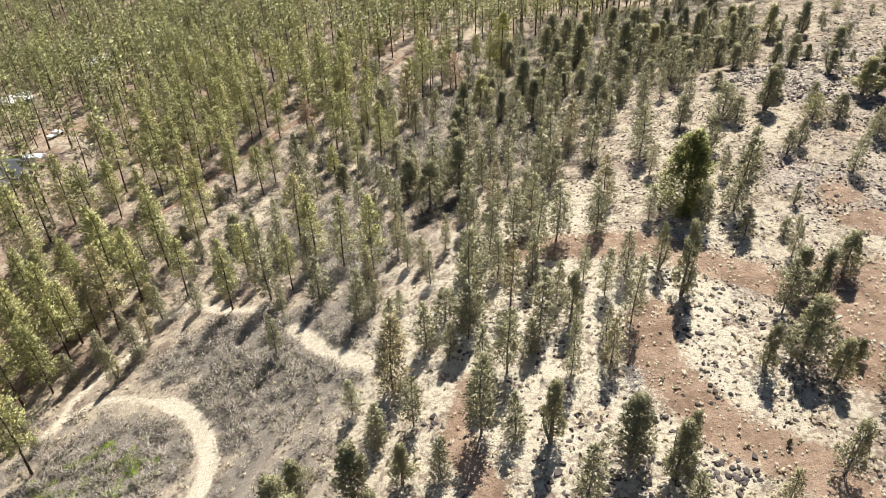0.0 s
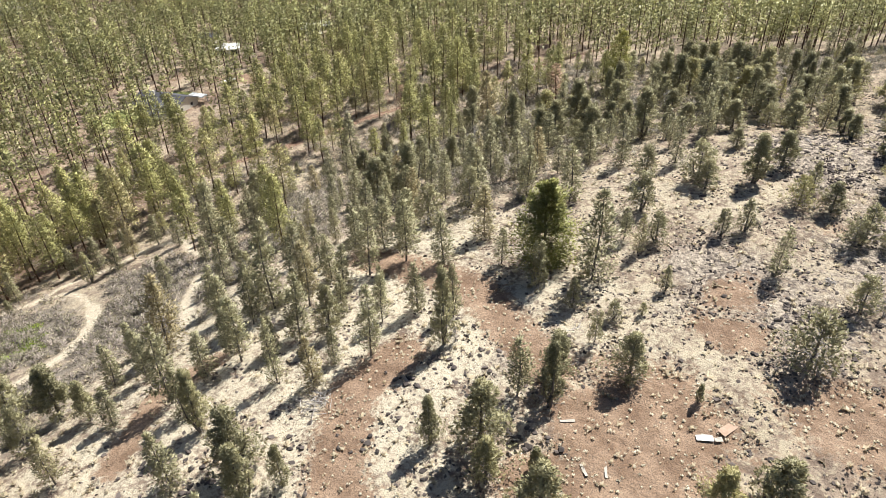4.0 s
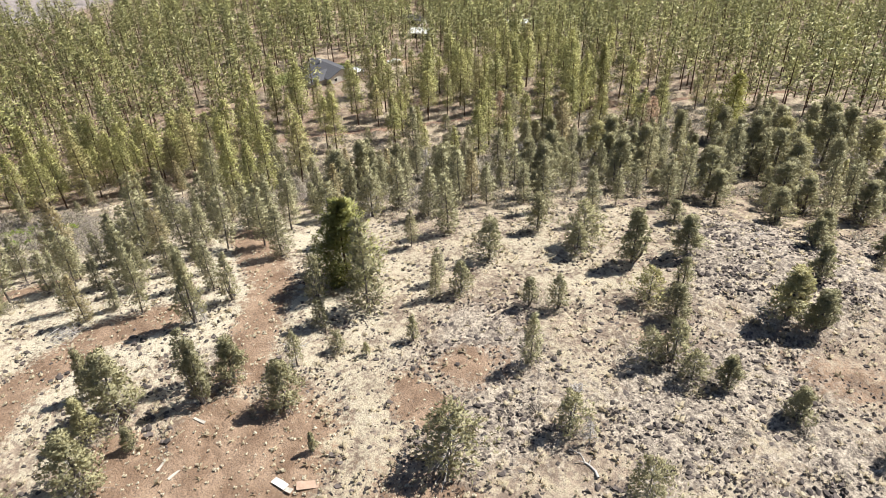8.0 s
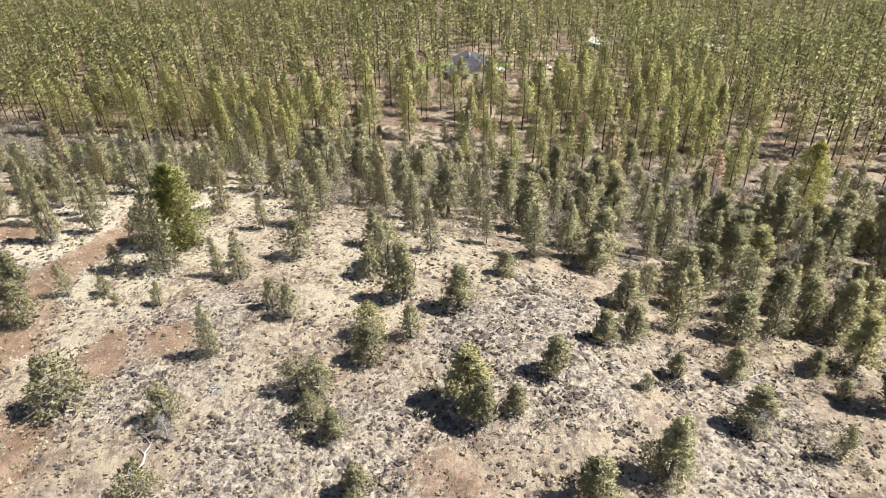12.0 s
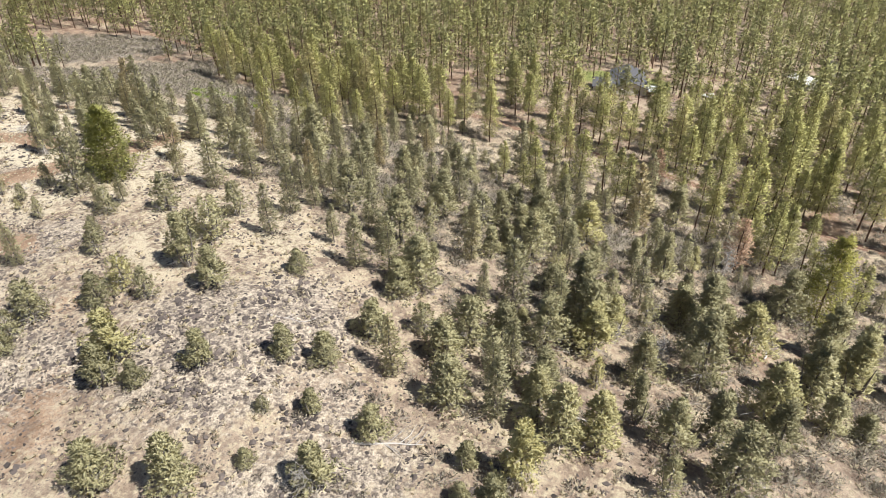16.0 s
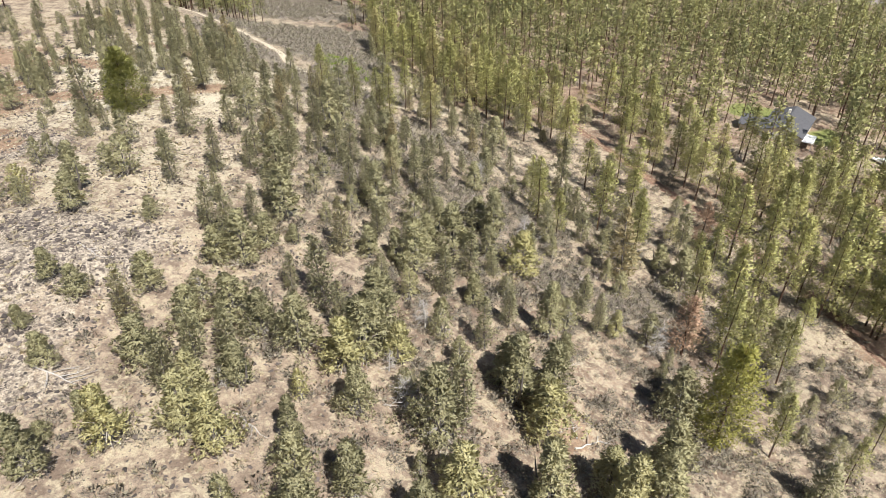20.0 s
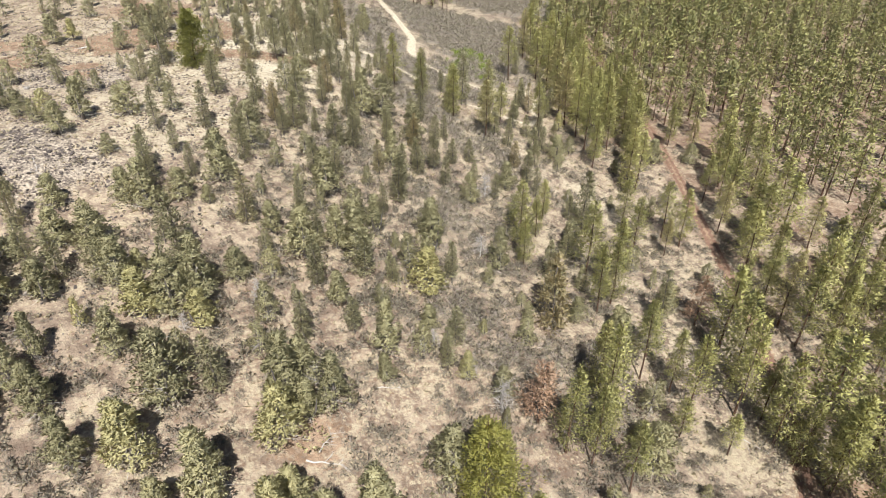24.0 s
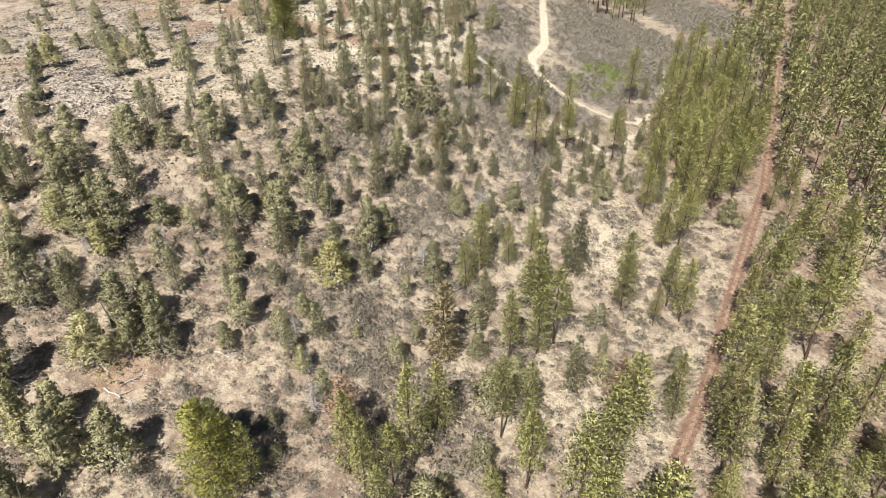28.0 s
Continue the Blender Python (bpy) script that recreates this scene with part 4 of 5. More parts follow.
def far_woods():
    pine_models = [joined(*pine_bits(s, 16, b, w, 9, 8, 1, 4, 0.80, False, 50)[::2]) for s, b, w in ((31, 0.20, 0.175), (32, 0.30, 0.17), (33, 0.24, 0.19), (34, 0.15, 0.165), (35, 0.38, 0.18))]
    wide_models = [joined(*juniper_bits(s, 5, 0.50, 72, 3, 0.55, 0.05, 0.7, False)[::2]) for s in (41, 42, 43)]
    for name, label, chosen, mats in (("far_pine_woods", "distant olive-green pine woods on the flat", pine_models, (BARK, SHADED_NEEDLES)), ("far_juniper_woods", "distant scattered junipers on the dry bench", wide_models, (GREY_BARK, JUNIPER))):
        pines = chosen is pine_models
        rng = np.random.RandomState(9)
        n = 34000 if pines else 2600
        xs, ys = (rng.uniform(-345, 90, n), rng.uniform(-130, 380, n)) if pines else (rng.uniform(-60, 260, n), rng.uniform(-150, 330, n))
        bare, c = open_ground(xs, ys)
        flat, bench, slope = woods_at(xs, ys)
        south = np.clip((ys - 200) / 25, 0, 1) * (xs < 90)
        chance = np.maximum(flat + 0.5 * slope, 0.9 * south) if pines else (bench * 0.5 + slope) * (1 - 0.7 * south)
        chance = chance * np.where(xs < -262 - 0.6 * np.clip(ys - 150, 0, 120) + 12 * waves(xs, ys, 40.0, 25), 0.05, 1) * np.clip(1.1 + 0.6 * waves(xs, ys, 50.0, 23) + 0.4 * waves(xs, ys, 17.0, 24), 0.06, 1)
        ok = ~in_sight(xs, ys) & ~bare & (np.hypot(xs + 40, ys - 120) < 330) & (rng.uniform(size=n) < chance)
        zs = height(xs, ys)
        gaps = np.where(ys < 115, 5.6, np.where(ys > 235, 5.2, 5.9)) * rng.uniform(0.55, 1.45, n) if pines else np.full(n, 6.5)
        turns, sizes, tints = rng.uniform(0, 6.28, n), rng.uniform(0.75, 1.28, n) if pines else rng.uniform(0.5, 1.3, n), rng.uniform(size=n)
        vs, fs, ms, ts, ns, count = [], [], [], [], [], 0
        for i in np.flatnonzero(ok):
            x, y = xs[i], ys[i]
            if not TAKEN.free(x, y, gaps[i]):
                continue
            TAKEN.put(x, y)
            v, f, m, soft = chosen[i % len(chosen)]
            c1, s1, k = math.cos(turns[i]) * sizes[i], math.sin(turns[i]) * sizes[i], sizes[i]
            vs.append(np.stack([v[:, 0] * c1 - v[:, 1] * s1 + x, v[:, 0] * s1 + v[:, 1] * c1 + y, v[:, 2] * k + zs[i]], 1))
            ns.append(np.stack([soft[:, 0] * c1 - soft[:, 1] * s1, soft[:, 0] * s1 + soft[:, 1] * c1, soft[:, 2] * k], 1) / k)
            fs.append(f + count)
            ms.append(m)
            ts.append(np.full(len(v), tints[i]))
            count += len(v)
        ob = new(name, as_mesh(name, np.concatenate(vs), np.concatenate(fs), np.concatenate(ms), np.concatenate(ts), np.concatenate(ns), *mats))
        tagged(ob, label, "woods", kind="stuff")


far_woods()


# ---- low growth and stones, too many to count ----
def scatter(name, label, category, models, mats, tries, area, wanted, size, seed, sink=0.0, hard=False):
    """Joins many copies of small models into one object; wanted(x, y, covers) gives the chance at each place."""
    rng = np.random.RandomState(seed)
    x0, x1, y0, y1 = area
    xs, ys = rng.uniform(x0, x1, tries), rng.uniform(y0, y1, tries)
    keep = rng.uniform(size=tries) < wanted(xs, ys, covers(xs, ys))
    xs, ys = xs[keep], ys[keep]
    zs = height(xs, ys)
    which = rng.randint(len(models), size=len(xs))
    vs, fs, ms, ts, ns, n = [], [], [], [], [], 0
    for i, (v, f, m, soft) in enumerate(models):
        sel = which == i
        k = int(sel.sum())
        if not k:
            continue
        a = rng.uniform(0, 6.28, k)
        s = size[0] + (size[1] - size[0]) * rng.uniform(size=k) ** 1.6
        c, d = (np.cos(a) * s)[:, None], (np.sin(a) * s)[:, None]
        p = np.stack([v[:, 0] * c - v[:, 1] * d + xs[sel][:, None], v[:, 0] * d + v[:, 1] * c + ys[sel][:, None], v[:, 2] * s[:, None] + zs[sel][:, None] - sink], -1)
        vs.append(p.reshape(-1, 3))
        c, d = np.cos(a)[:, None], np.sin(a)[:, None]
        ns.append(np.stack([soft[:, 0] * c - soft[:, 1] * d, soft[:, 0] * d + soft[:, 1] * c, np.broadcast_to(soft[:, 2], (k, len(v)))], -1).reshape(-1, 3))
        fs.append((f[None] + (np.arange(k) * len(v))[:, None, None]).reshape(-1, 3) + n)
        ms.append(np.tile(m, k))
        ts.append(np.repeat(rng.uniform(size=k), len(v)))
        n += k * len(v)
    ob = new(name, as_mesh(name, np.concatenate(vs), np.concatenate(fs), np.concatenate(ms), np.concatenate(ts), None if hard else np.concatenate(ns), *mats))
    if hard:
        ob.data.shade_flat()
    return tagged(ob, label, category, kind="stuff")


def shrub_model(seed, stems=60, leaves=40, h=0.75, w=0.8):
    """A round twiggy bush of fine shoots, one metre or so across at size 1."""
    rng = np.random.RandomState(seed)
    bits = Bits()
    az, el = rng.uniform(0, 6.28, stems), np.arcsin(rng.uniform(0.08, 1, stems))
    ways = np.stack([np.cos(az) * np.cos(el) * w, np.sin(az) * np.cos(el) * w, np.sin(el) * h], 1)
    lobes = 1 + 0.25 * np.sin(3 * az + seed)[:, None]
    blades(bits, rng, ways * lobes * rng.uniform(0.2, 0.62, (stems, 1)), ways + rng.normal(scale=0.22, size=(stems, 3)), 0.46, 0.045, 0, ways + (0, 0, 0.5))
    az, el = rng.uniform(0, 6.28, leaves), np.arcsin(rng.uniform(0.05, 1, leaves))
    p = np.stack([np.cos(az) * np.cos(el) * w, np.sin(az) * np.cos(el) * w, np.sin(el) * h], 1) * rng.uniform(0.55, 1.0, (leaves, 1))
    tufts(bits, rng, p, p + (0, 0, 0.4), 1, 0.20, 0.12, 0.6, 1, p + (0, 0, 0.5))
    return bits.arrays()


def tuft_model(seed, n=9, h=0.36):
    rng = np.random.RandomState(seed)
    bits = Bits()
    az = rng.uniform(0, 6.28, n)
    blades(bits, rng, np.stack([np.cos(az), np.sin(az), 0 * az], 1) * rng.uniform(0.02, 0.16, (n, 1)), np.stack([np.cos(az) * 0.8, np.sin(az) * 0.8, 0.7 + 0 * az], 1), h, 0.24, 0, np.stack([0.4 * np.cos(az), 0.4 * np.sin(az), 1 + 0 * az], 1))
    return bits.arrays()


def stone_arrays(seed, rough=0.42):
    """A broken block: a coarse ball with its faces cut and corners pushed about."""
    rng = np.random.RandomState(seed)
    bm = bmesh.new()
    bmesh.ops.create_icosphere(bm, subdivisions=1, radius=0.5)
    v = np.array([p.co[:] for p in bm.verts])
    f = np.array([[p.index for p in q.verts] for q in bm.faces])
    bm.free()
    for _ in range(4):
        d = unit(rng.normal(size=3))
        cut = rng.uniform(0.18, 0.36)
        over = np.clip(v @ d - cut, 0, None)
        v = v - over[:, None] * d
    v = (v + rng.normal(scale=0.07, size=v.shape) * rough / 0.42) * rng.uniform(0.7, 1.25, 3) * (1, 1, 0.7)
    return v, f, np.zeros(len(f), int), v


def chip_arrays(seed):
    """A small broken stone: eight uneven facets."""
    rng = np.random.RandomState(seed)
    v = np.array([(1, 0, 0), (-1, 0, 0), (0, 1, 0), (0, -1, 0), (0, 0, 1), (0, 0, -1)]) * 0.5
    f = np.array([(0, 2, 4), (2, 1, 4), (1, 3, 4), (3, 0, 4), (2, 0, 5), (1, 2, 5), (3, 1, 5), (0, 3, 5)])
    v = (v + rng.normal(scale=0.11, size=v.shape)) * rng.uniform(0.75, 1.3, 3) * (1, 1, 0.75)
    return v, f, np.zeros(len(f), int), v


AREA = (-100, 108, 0, 235)
brushy = [shrub_model(s, 52, 34) for s in (51, 52, 53, 54)]
bushes = [shrub_model(s, 40, 34, 0.58, 0.8) for s in (55, 56, 57, 58)]
stones = [stone_arrays(s) for s in (81, 82, 83, 84)]
scatter("brush_thicket", "grey leafless brush with a few dull leaves", "brush", brushy, (BRUSH, BRUSH_LEAF), 62000, (-130, 108, -90, 235), lambda x, y, c: np.clip(c["brush"] * 1.3 - 0.35, 0, 1) * np.clip(0.75 + 0.5 * waves(x, y, 6.0, 36), 0.1, 1) * (c["sand"] < 0.3) * (c["rut"] < 0.2), (1.0, 2.3), 61)
scatter("low_sage", "low grey-green sage and bitterbrush on the slope", "shrub", brushy, (STEMS, SAGE), 9000, AREA, lambda x, y, c: np.clip(0.36 + 0.4 * waves(x, y, 14.0, 31) + 0.22 * (y > 125), 0.03, 0.75) * np.clip(-(height(x, y) + 2) / 6, 0.04, 1) * (c["dirt"] < 0.4) * (c["sand"] < 0.3) * (c["rut"] < 0.2), (0.4, 1.5), 62)
scatter("bitterbrush", "rounded grey-olive bitterbrush on the dry slope", "shrub", bushes, (STEMS, SAGE), 21000, (-70, 108, 95, 235), lambda x, y, c: np.clip(0.55 + 0.45 * waves(x, y, 16.0, 41), 0.08, 0.9) * np.where(x < -15, 0.5, 1.0) * np.clip(-(height(x, y) + 1) / 7, 0.03 + 0.2 * (y > 142), 1) * (c["dirt"] < 0.4) * (c["rut"] < 0.1) * (c["sand"] < 0.3), (0.8, 2.0), 66)
scatter("fresh_green_brush", "bright green leafing brush in the hollow", "brush", brushy, (FRESH_LEAF, FRESH_LEAF), 2500, (-72, -36, 25, 68), lambda x, y, c: np.clip(np.maximum(blob(x, y, -54, 42, 7, 4.5) * 1.4 - 0.4, 0.16 * (blob(x, y, -48, 54, 11, 9) > 0.6)), 0, 1), (0.7, 1.6), 63)
scatter("bunch_grass", "pale dry bunch grass", "grass", [tuft_model(s) for s in (71, 72, 73)], (STRAW,), 45000, AREA, lambda x, y, c: np.clip(0.75 - 0.55 * c["litter"] - 0.6 * c["brush"] - 0.5 * c["dirt"], 0.06, 1) * np.clip(0.85 + 0.4 * waves(x, y, 5.0, 37), 0.1, 1) * (c["sand"] < 0.5), (0.4, 1.5), 64)
scatter("grass_clumps", "bleached grass clumps dotted over red dirt", "grass", [tuft_model(s, 14, 0.26) for s in (74, 75, 76)], (PALE_STRAW,), 9000, (15, 85, 35, 100), lambda x, y, c: 0.5 * (c["dirt"] > 0.45), (0.35, 0.85), 67)
scatter("lava_rubble", "dark broken lava stones in the dry grass", "stones", stones, (LAVA,), 80000, (0, 108, 20, 180), lambda x, y, c: np.clip(c["stony"] * 0.9 - 0.16, 0.14 * (height(x, y) > -6), 1) * np.clip(0.8 + 0.5 * waves(x, y, 9.0, 33), 0.05, 1) * (c["dirt"] < 0.5), (0.2, 0.8), 65, 0.03, True)
scatter("lava_chips", "small dark lava chips strewn over the bench", "stones", [chip_arrays(s) for s in (85, 86, 87, 88)], (LAVA,), 130000, (10, 108, 35, 170), lambda x, y, c: np.clip(0.25 + 0.5 * c["stony"], 0, 1) * np.clip(0.7 + 0.5 * waves(x, y, 7.0, 34), 0.05, 1) * np.clip((height(x, y) + 5) / 4, 0, 1) * (c["dirt"] < 0.6), (0.12, 0.42), 68, 0.02, True)


# ---- buildings on the flat ----
def part(name, bm, mat, parent, label=""):
    """Links a bmesh as one mesh object under a thing or a part."""
    me = bpy.data.meshes.new(name)
    bm.to_mesh(me)
    bm.free()
    me.materials.append(mat)
    ob = new(name, me)
    ob.parent = parent
    return tagged(ob, label)


def box(x0, x1, y0, y1, z0, z1, bevel=0.0):
    bm = bmesh.new()
    bmesh.ops.create_cube(bm, size=1.0)
    for v in bm.verts:
        v.co = Vector(((x0 + x1) / 2 + v.co.x * (x1 - x0), (y0 + y1) / 2 + v.co.y * (y1 - y0), (z0 + z1) / 2 + v.co.z * (z1 - z0)))
    if bevel:
        bmesh.ops.bevel(bm, geom=bm.edges[:], offset=bevel, segments=1, affect="EDGES")
    return bm


def gable_roof(l, w, z, rise, over=0.6, thick=0.18):
    """Two pitched slabs with eaves, ridge along x."""
    bm = bmesh.new()
    lx, wy = l / 2 + over, w / 2 + over
    drop = rise * over / (w / 2)
    profile = [(-wy, z - drop), (0, z + rise), (wy, z - drop), (wy, z - drop - thick), (0, z + rise - thick), (-wy, z - drop - thick)]
    a = [bm.verts.new((-lx, y, h)) for y, h in profile]
    b = [bm.verts.new((lx, y, h)) for y, h in profile]
    for i in range(6):
        j = (i + 1) % 6
        bm.faces.new((a[i], a[j], b[j], b[i]))
    for q in (a, b):
        bm.faces.new((q[0], q[1], q[4], q[5]))
        bm.faces.new((q[1], q[2], q[3], q[4]))
    bmesh.ops.recalc_face_normals(bm, faces=bm.faces[:])
    return bm


def gable_walls(l, w, z, rise):
    bm = bmesh.new()
    lx, wy = l / 2, w / 2
    profile = [(-wy, -0.6), (wy, -0.6), (wy, z), (0, z + rise - 0.22), (-wy, z)]
    a = [bm.verts.new((-lx, y, h)) for y, h in profile]
    b = [bm.verts.new((lx, y, h)) for y, h in profile]
    for i in range(5):
        j = (i + 1) % 5
        bm.faces.new((a[i], a[j], b[j], b[i]))
    bm.faces.new(a)
    bm.faces.new(b[::-1])
    bmesh.ops.recalc_face_normals(bm, faces=bm.faces[:])
    return bm


def window(parent, x, y, z, w, h, along_x):
    """A framed pane set into a wall face."""
    if along_x:
        frame_part = part("window", box(x - w / 2, x + w / 2, y - 0.06, y + 0.06, z, z + h, 0.02), WHITE, parent)
        part("pane", box(x - w / 2 + 0.1, x + w / 2 - 0.1, y - 0.075, y + 0.075, z + 0.1, z + h - 0.1), DARK, frame_part)
    else:
        frame_part = part("window", box(x - 0.06, x + 0.06, y - w / 2, y + w / 2, z, z + h, 0.02), WHITE, parent)
        part("pane", box(x - 0.075, x + 0.075, y - w / 2 + 0.1, y + w / 2 - 0.1, z + 0.1, z + h - 0.1), DARK, frame_part)


def house():
    root = tagged(new("house"), "single-storey pale house with a grey shingle roof among pines", "house")
    root.matrix_world = pose(-123, 163, float(height(-123, 163)) + 0.1, 0, 0, 6)
    part("wall", gable_walls(17, 11, 2.9, 2.2), SIDING, root, "pale painted siding")
    part("roof", gable_roof(17, 11, 2.9, 2.2), ROOF, root, "grey shingle roof")
    wing = gable_walls(9, 7, 2.6, 1.7)
    bmesh.ops.transform(wing, matrix=pose(3, -7.4, 0, 0, 0, 90), verts=wing.verts)
    part("wing_wall", wing, SIDING, root)
    wing = gable_roof(9, 7, 2.6, 1.7)
    bmesh.ops.transform(wing, matrix=pose(3, -7.4, 0, 0, 0, 90), verts=wing.verts)
    part("wing_roof", wing, ROOF, root)
    part("chimney", box(-3.4, -2.6, -1.2, -0.5, 3.6, 5.9, 0.03), SIDING, root)
    for k in range(3):
        window(root, -6 + 3.2 * k, 5.5, 1.0, 1.5, 1.2, True)
    for y in (-2.6, 2.4):
        window(root, 8.5, y, 1.0, 1.4, 1.2, False)
    part("door", box(3.4, 4.4, 5.44, 5.58, 0.05, 2.1, 0.02), DARK, root)
    part("patio_roof", box(4.2, 10.2, 5.9, 9.0, 2.35, 2.47), WHITE, root, "white patio cover")
    for x, y in ((4.5, 8.7), (9.9, 8.7)):
        part("post", box(x - 0.08, x + 0.08, y - 0.08, y + 0.08, -0.4, 2.37), WHITE, root)


def shed(name, label, x, y, l, w, turn, roof, bays=2):
    root = tagged(new(name), label, "shed")
    root.matrix_world = pose(x, y, float(height(x, y)) + 0.1, 0, 0, turn)
    part("wall", gable_walls(l, w, 2.8, 1.3), SIDING, root)
    part("roof", gable_roof(l, w, 2.8, 1.3, 0.35), roof, root, "bright metal roof" if roof is WHITE else "grey roof")
    for k in range(bays):
        x0 = -l / 2 + (k + 0.5) * l / bays
        part("door", box(x0 - 1.2, x0 + 1.2, -w / 2 - 0.05, -w / 2 + 0.1, 0, 2.3, 0.02), DARK, root)
    window(root, l / 2, 0, 1.1, 1.2, 0.9, False)


def pickup(x, y, turn, paint, label):
    """A parked truck, small in the distance."""
    root = tagged(new("pickup_truck"), label, "truck")
    root.matrix_world = pose(x, y, float(height(x, y)) + 0.05, 0, 0, turn)
    part("body", box(-2.6, 2.6, -0.95, 0.95, 0.5, 1.05, 0.12), paint, root)
    cab = box(-0.5, 1.3, -0.85, 0.85, 1.0, 1.75, 0.18)
    part("cab", cab, paint, root)
    part("windscreen", box(0.9, 1.33, -0.7, 0.7, 1.15, 1.6, 0.05), DARK, root)
    for wx in (-1.7, 1.7):
        for wy in (-0.85, 0.85):
            wheel = bmesh.new()
            bmesh.ops.create_cone(wheel, cap_ends=True, segments=14, radius1=0.38, radius2=0.38, depth=0.26, matrix=pose(wx, wy, 0.38, 90))
            part("wheel", wheel, DARK, root)


house()
shed("white_shed", "long shed with a bright white metal roof", -148, 280, 15, 8, 55, WHITE, 3)
shed("garage", "small grey-roofed garage among the pines", -151, 225, 9, 7, 40, WHITE, 2)
shed("outbuilding", "low grey outbuilding in the pines", -176, 240, 8, 6, 20, ROOF, 1)
pickup(-139, 270, 30, STEEL, "dull grey pickup truck beside the shed")
pickup(-120, 190, 70, WHITE, "white pickup truck on the bare yard")


# ---- dead wood ----
DEAD = kind_of("dead_tree", [(dead_bits(s, 4.5, w), 4.5) for s, w in ((91, 0.42), (92, 0.5))], (SILVER, SILVER, None), "bare bleached dead tree on the slope", "dead trees")
KINDS.append(DEAD)
for x, y, h in ((34.6, 162.3, 5.0), (47.5, 171.5, 5.0), (71.5, 87, 3.2), (82.5, 141, 4.0), (9, 178, 4.5), (26, 150, 4.5), (6.5, 184, 6.0), (30.5, 176, 3.6), (45, 166, 3.2), (-16, 131, 5.5), (12, 172, 3.4), (62, 158, 3.0), (29, 66, 2.4), (-6, 150, 4.6)):
    plant(DEAD, x, y, h)


def fallen_log(x, y, turn, length, girth, forks, seed):
    """A bleached trunk on the ground with forked limbs."""
    rng = np.random.RandomState(seed)
    root = tagged(new("fallen_log"), "bleached fallen trunk with broken limbs on dry ground", "log", "fallen logs")
    root.matrix_world = pose(x, y, float(height(x, y)), 0, 0, turn)
    base = Bits()
    half = length / 2

    def lie(p):
        c, s = math.cos(radians(turn)), math.sin(radians(turn))
        gx, gy = x + p[0] * c - p[1] * s, y + p[0] * s + p[1] * c
        return np.array([p[0], p[1], p[2] + float(height(gx, gy)) - float(height(x, y))])

    line = [lie((s, 0.12 * math.sin(3 * s + seed), girth * 0.8 + 0.04 * rng.normal())) for s in np.linspace(-half, half, 6)]
    tube(base, line, [girth, girth * 0.9, girth * 0.75, girth * 0.6, girth * 0.4, 0.02], 7)
    ob = new("log_trunk", base.mesh("log_trunk", SILVER))
    ob.parent = root
    for k in range(forks):
        s = rng.uniform(-0.4, 0.9) * half
        side = rng.choice((-1, 1))
        reach = rng.uniform(0.15, 0.38) * length
        a = lie((s, 0, girth))
        b = lie((s + 0.5 * reach, side * 0.5 * reach, girth + 0.25 * rng.uniform()))
        c = lie((s + 0.8 * reach, side * reach, girth + 0.5 * rng.uniform()))
        limb = Bits()
        tube(limb, [a, b, c], [girth * 0.45, girth * 0.3, 0.015], 4)
        tube(limb, [b, b + (c - b) * 0.6 + rng.normal(scale=0.25, size=3)], [girth * 0.25, 0.012], 3)
        ob = new("limb", limb.mesh("limb", SILVER))
        ob.parent = root


for k, row in enumerate(((74.5, 145.8, 112, 7.0, 0.14, 6), (63.2, 164.2, 95, 5.0, 0.12, 6), (62.0, 129.2, 100, 4.5, 0.12, 5), (32.4, 187.6, 165, 4.5, 0.13, 5), (31.6, 184.8, 225, 3.6, 0.11, 5),
                         (21, 178, 170, 3.4, 0.08, 4), (40.4, 72.3, 40, 3.0, 0.10, 5), (-34.3, 71.4, 130, 3.0, 0.08, 3), (73.0, 85.2, 170, 3.2, 0.14, 4), (48, 170, 20, 3.2, 0.09, 4), (-28.5, 197, 115, 7.0, 0.10, 1), (15, 150, 30, 3.5, 0.09, 3), (55, 152, 75, 3.2, 0.08, 4))):
    fallen_log(*row, 200 + k)


def brush_pile(x, y, size, seed):
    rng = np.random.RandomState(seed)
    root = tagged(new("brush_pile"), "heap of bleached cut branches on the bench", "brush pile", "brush piles")
    root.matrix_world = pose(x, y, float(height(x, y)))
    for k in range(34):
        a = rng.uniform(0, 6.28)
        p = np.array([rng.normal() * 0.4, rng.normal() * 0.4, rng.uniform(0.05, 0.5)]) * size
        d = np.array([math.cos(a), math.sin(a), rng.uniform(-0.1, 0.3)]) * size * rng.uniform(0.5, 1.2)
        limb = Bits()
        tube(limb, [p - d * 0.5, p + rng.normal(scale=0.1, size=3), p + d * 0.7], [0.045, 0.035, 0.012], 4)
        ob = new("branch", limb.mesh("branch", SILVER))
        ob.parent = root


brush_pile(19.6, 52.0, 1.7, 301)
brush_pile(66, 91, 0.9, 302)


# ---- scrap on the bare dirt ----
def flat_piece(name, label, x, y, turn, l, w, t, mat, tilt=0.0, category="scrap"):
    bm = bmesh.new()
    bmesh.ops.create_grid(bm, x_segments=6, y_segments=3, size=0.5)
    for v in bm.verts:
        v.co = Vector((v.co.x * l, v.co.y * w, 0.035 * math.sin(5 * v.co.x + turn) * (1 + 2 * v.co.y)))
    bmesh.ops.solidify(bm, geom=bm.faces[:], thickness=t)
    me = bpy.data.meshes.new(name)
    bm.to_mesh(me)
    bm.free()
    me.materials.append(mat)
    ob = tagged(new(name, me), label, category)
    ob.matrix_world = pose(x, y, float(height(x, y)) + 0.06 + t, tilt, 0, turn)


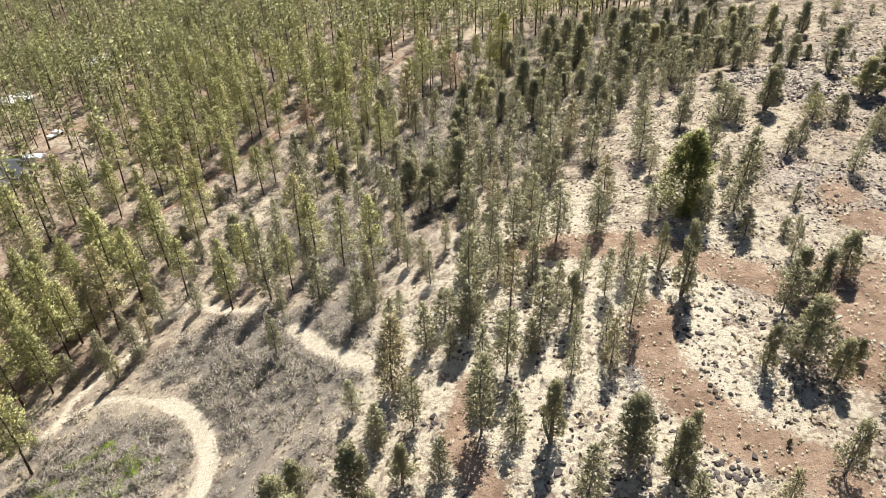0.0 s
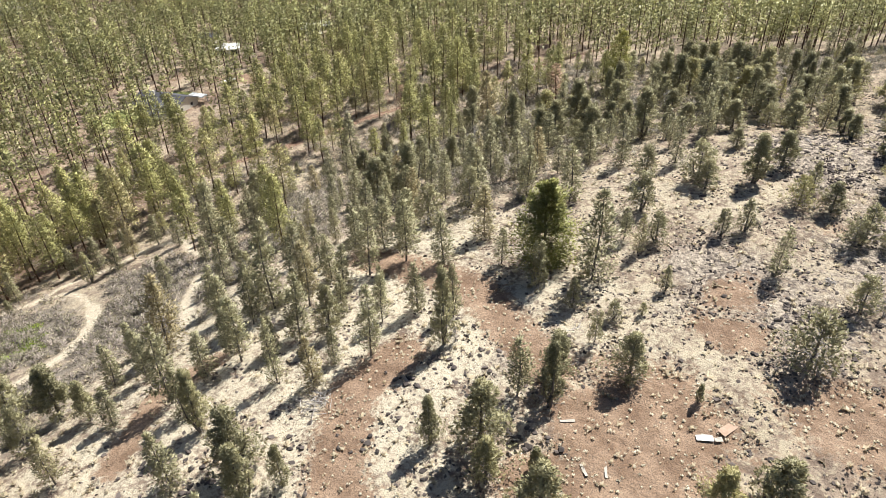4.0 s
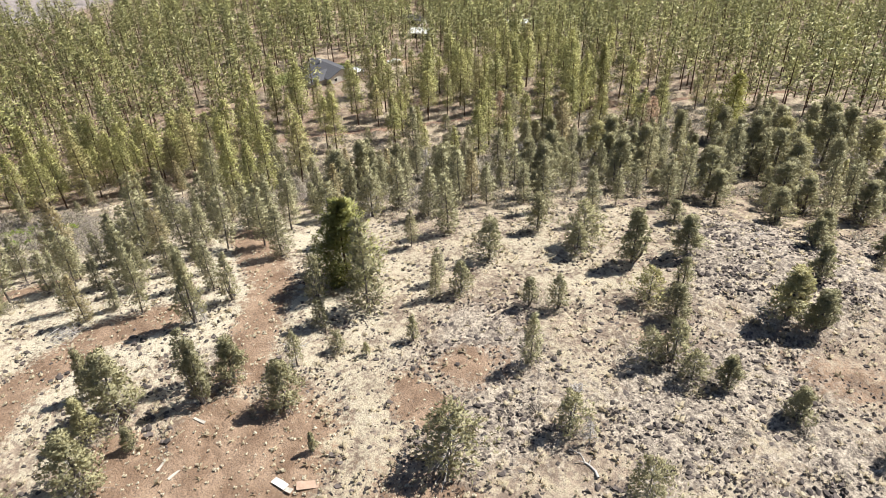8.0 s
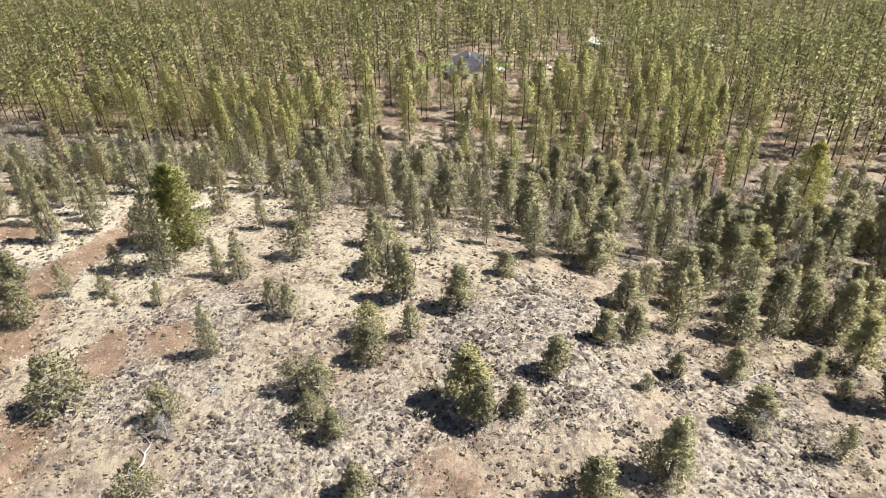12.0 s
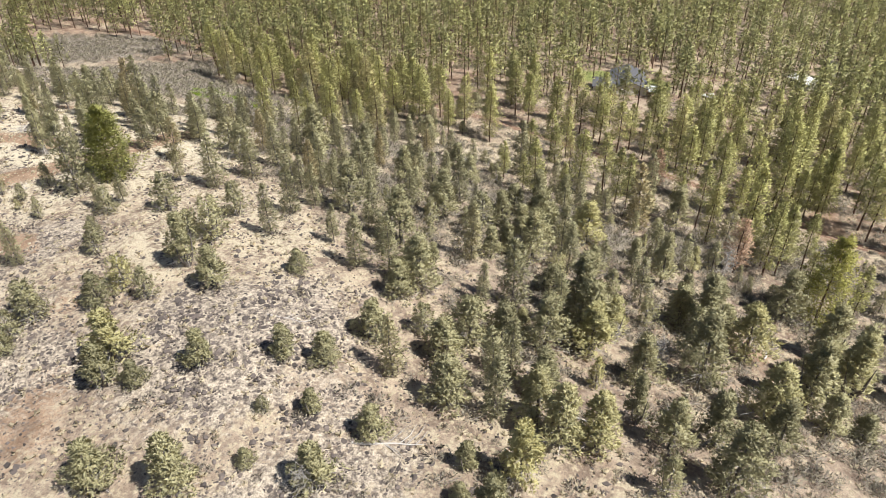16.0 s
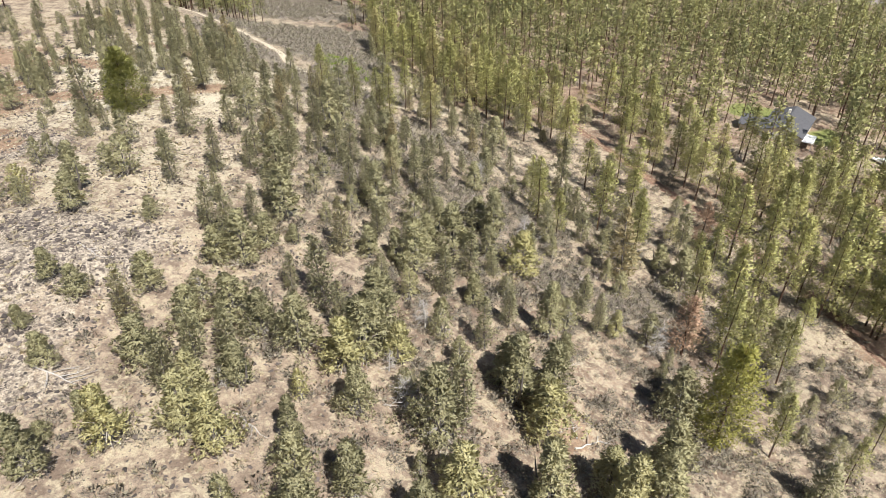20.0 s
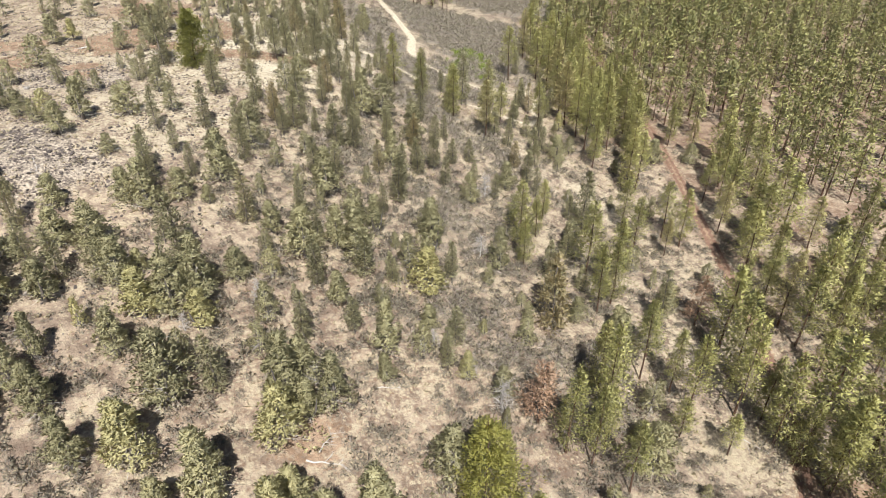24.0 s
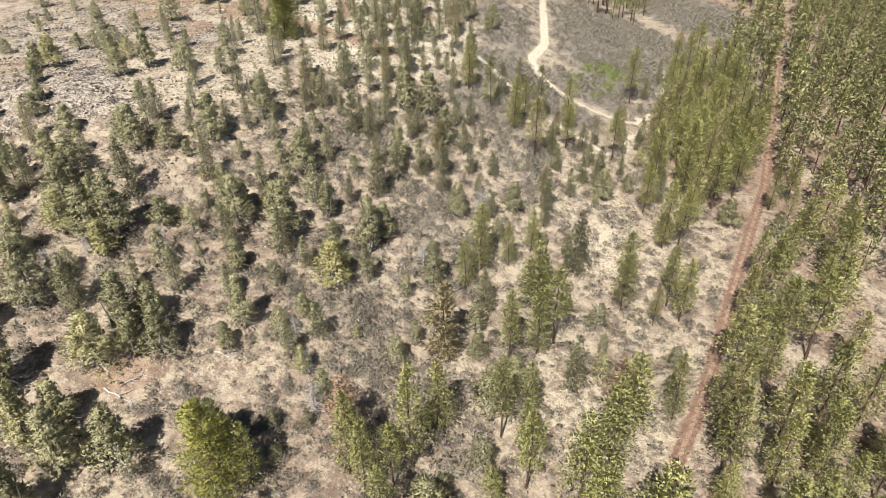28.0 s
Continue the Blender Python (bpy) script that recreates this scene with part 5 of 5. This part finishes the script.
flat_piece("plywood_sheet", "pinkish weathered plywood sheet lying on red dirt", 58.3, 64.5, 60, 2.0, 0.9, 0.03, PLY)
flat_piece("white_sheet", "crumpled white sheeting on red dirt", 56.5, 62.6, 20, 1.6, 0.7, 0.03, SHEET)
flat_piece("small_frame", "small white wooden frame on red dirt", 57.7, 62.9, 25, 0.7, 0.5, 0.04, PLANK)
flat_piece("plank", "bleached plank at the edge of the clearing", 44.1, 59.6, 25, 1.5, 0.3, 0.04, PLANK)
flat_piece("plank", "bleached plank at the edge of the clearing", 47.2, 54.7, 130, 1.4, 0.28, 0.04, PLANK)
flat_piece("plank", "bleached plank beside low junipers", 49.0, 55.5, 110, 1.8, 0.25, 0.04, PLANK)


# ---- larger lava stones ----
BOULDERS = []
for s in range(6):
    v, f, *_ = stone_arrays(400 + s)
    BOULDERS.append(as_mesh("lava_boulder", v, f, None, None, None, LAVA))
    BOULDERS[-1].shade_flat()
stone_rng = random.Random(17)
for cx, cy, rx, ry, n in ((13, 40, 4, 2, 40), (30, 61, 4, 2, 26), (37.5, 57, 3, 1.5, 12), (26, 58.5, 2.5, 1.5, 10), (-1.5, 49, 2, 2, 10), (26, 39, 3, 2, 22), (26.5, 49, 2, 1.5, 8), (41, 56, 2.5, 1.5, 20), (33.3, 65, 2, 2, 10), (24, 40, 2.5, 2, 24), (58, 124, 6, 3, 34), (64, 117, 5, 3, 20), (70, 128, 7, 5, 30), (77, 138, 6, 4, 18), (62, 84, 9, 7, 14), (55, 128, 4, 4, 16), (64, 100, 10, 8, 16), (48, 72, 3, 4, 8)):
    for _ in range(n):
        x, y = stone_rng.gauss(cx, rx * 0.6), stone_rng.gauss(cy, ry * 0.6)
        size = stone_rng.uniform(0.4, 0.95)
        ob = tagged(new("lava_boulder", BOULDERS[stone_rng.randrange(6)]), "dark lava boulder in dry grass", "boulder", "lava boulders")
        ob.matrix_world = Matrix.LocRotScale((x, y, float(height(x, y)) + 0.05 * size), Euler((0, 0, stone_rng.uniform(0, 6.28))), (size, size, size * 0.85))



def clear_models():
    """The model trees were only patterns for the standing ones."""
    for models, *_ in KINDS:
        for root, _ in models:
            for ob in (*root.children_recursive, root):
                bpy.data.objects.remove(ob)


clear_models()
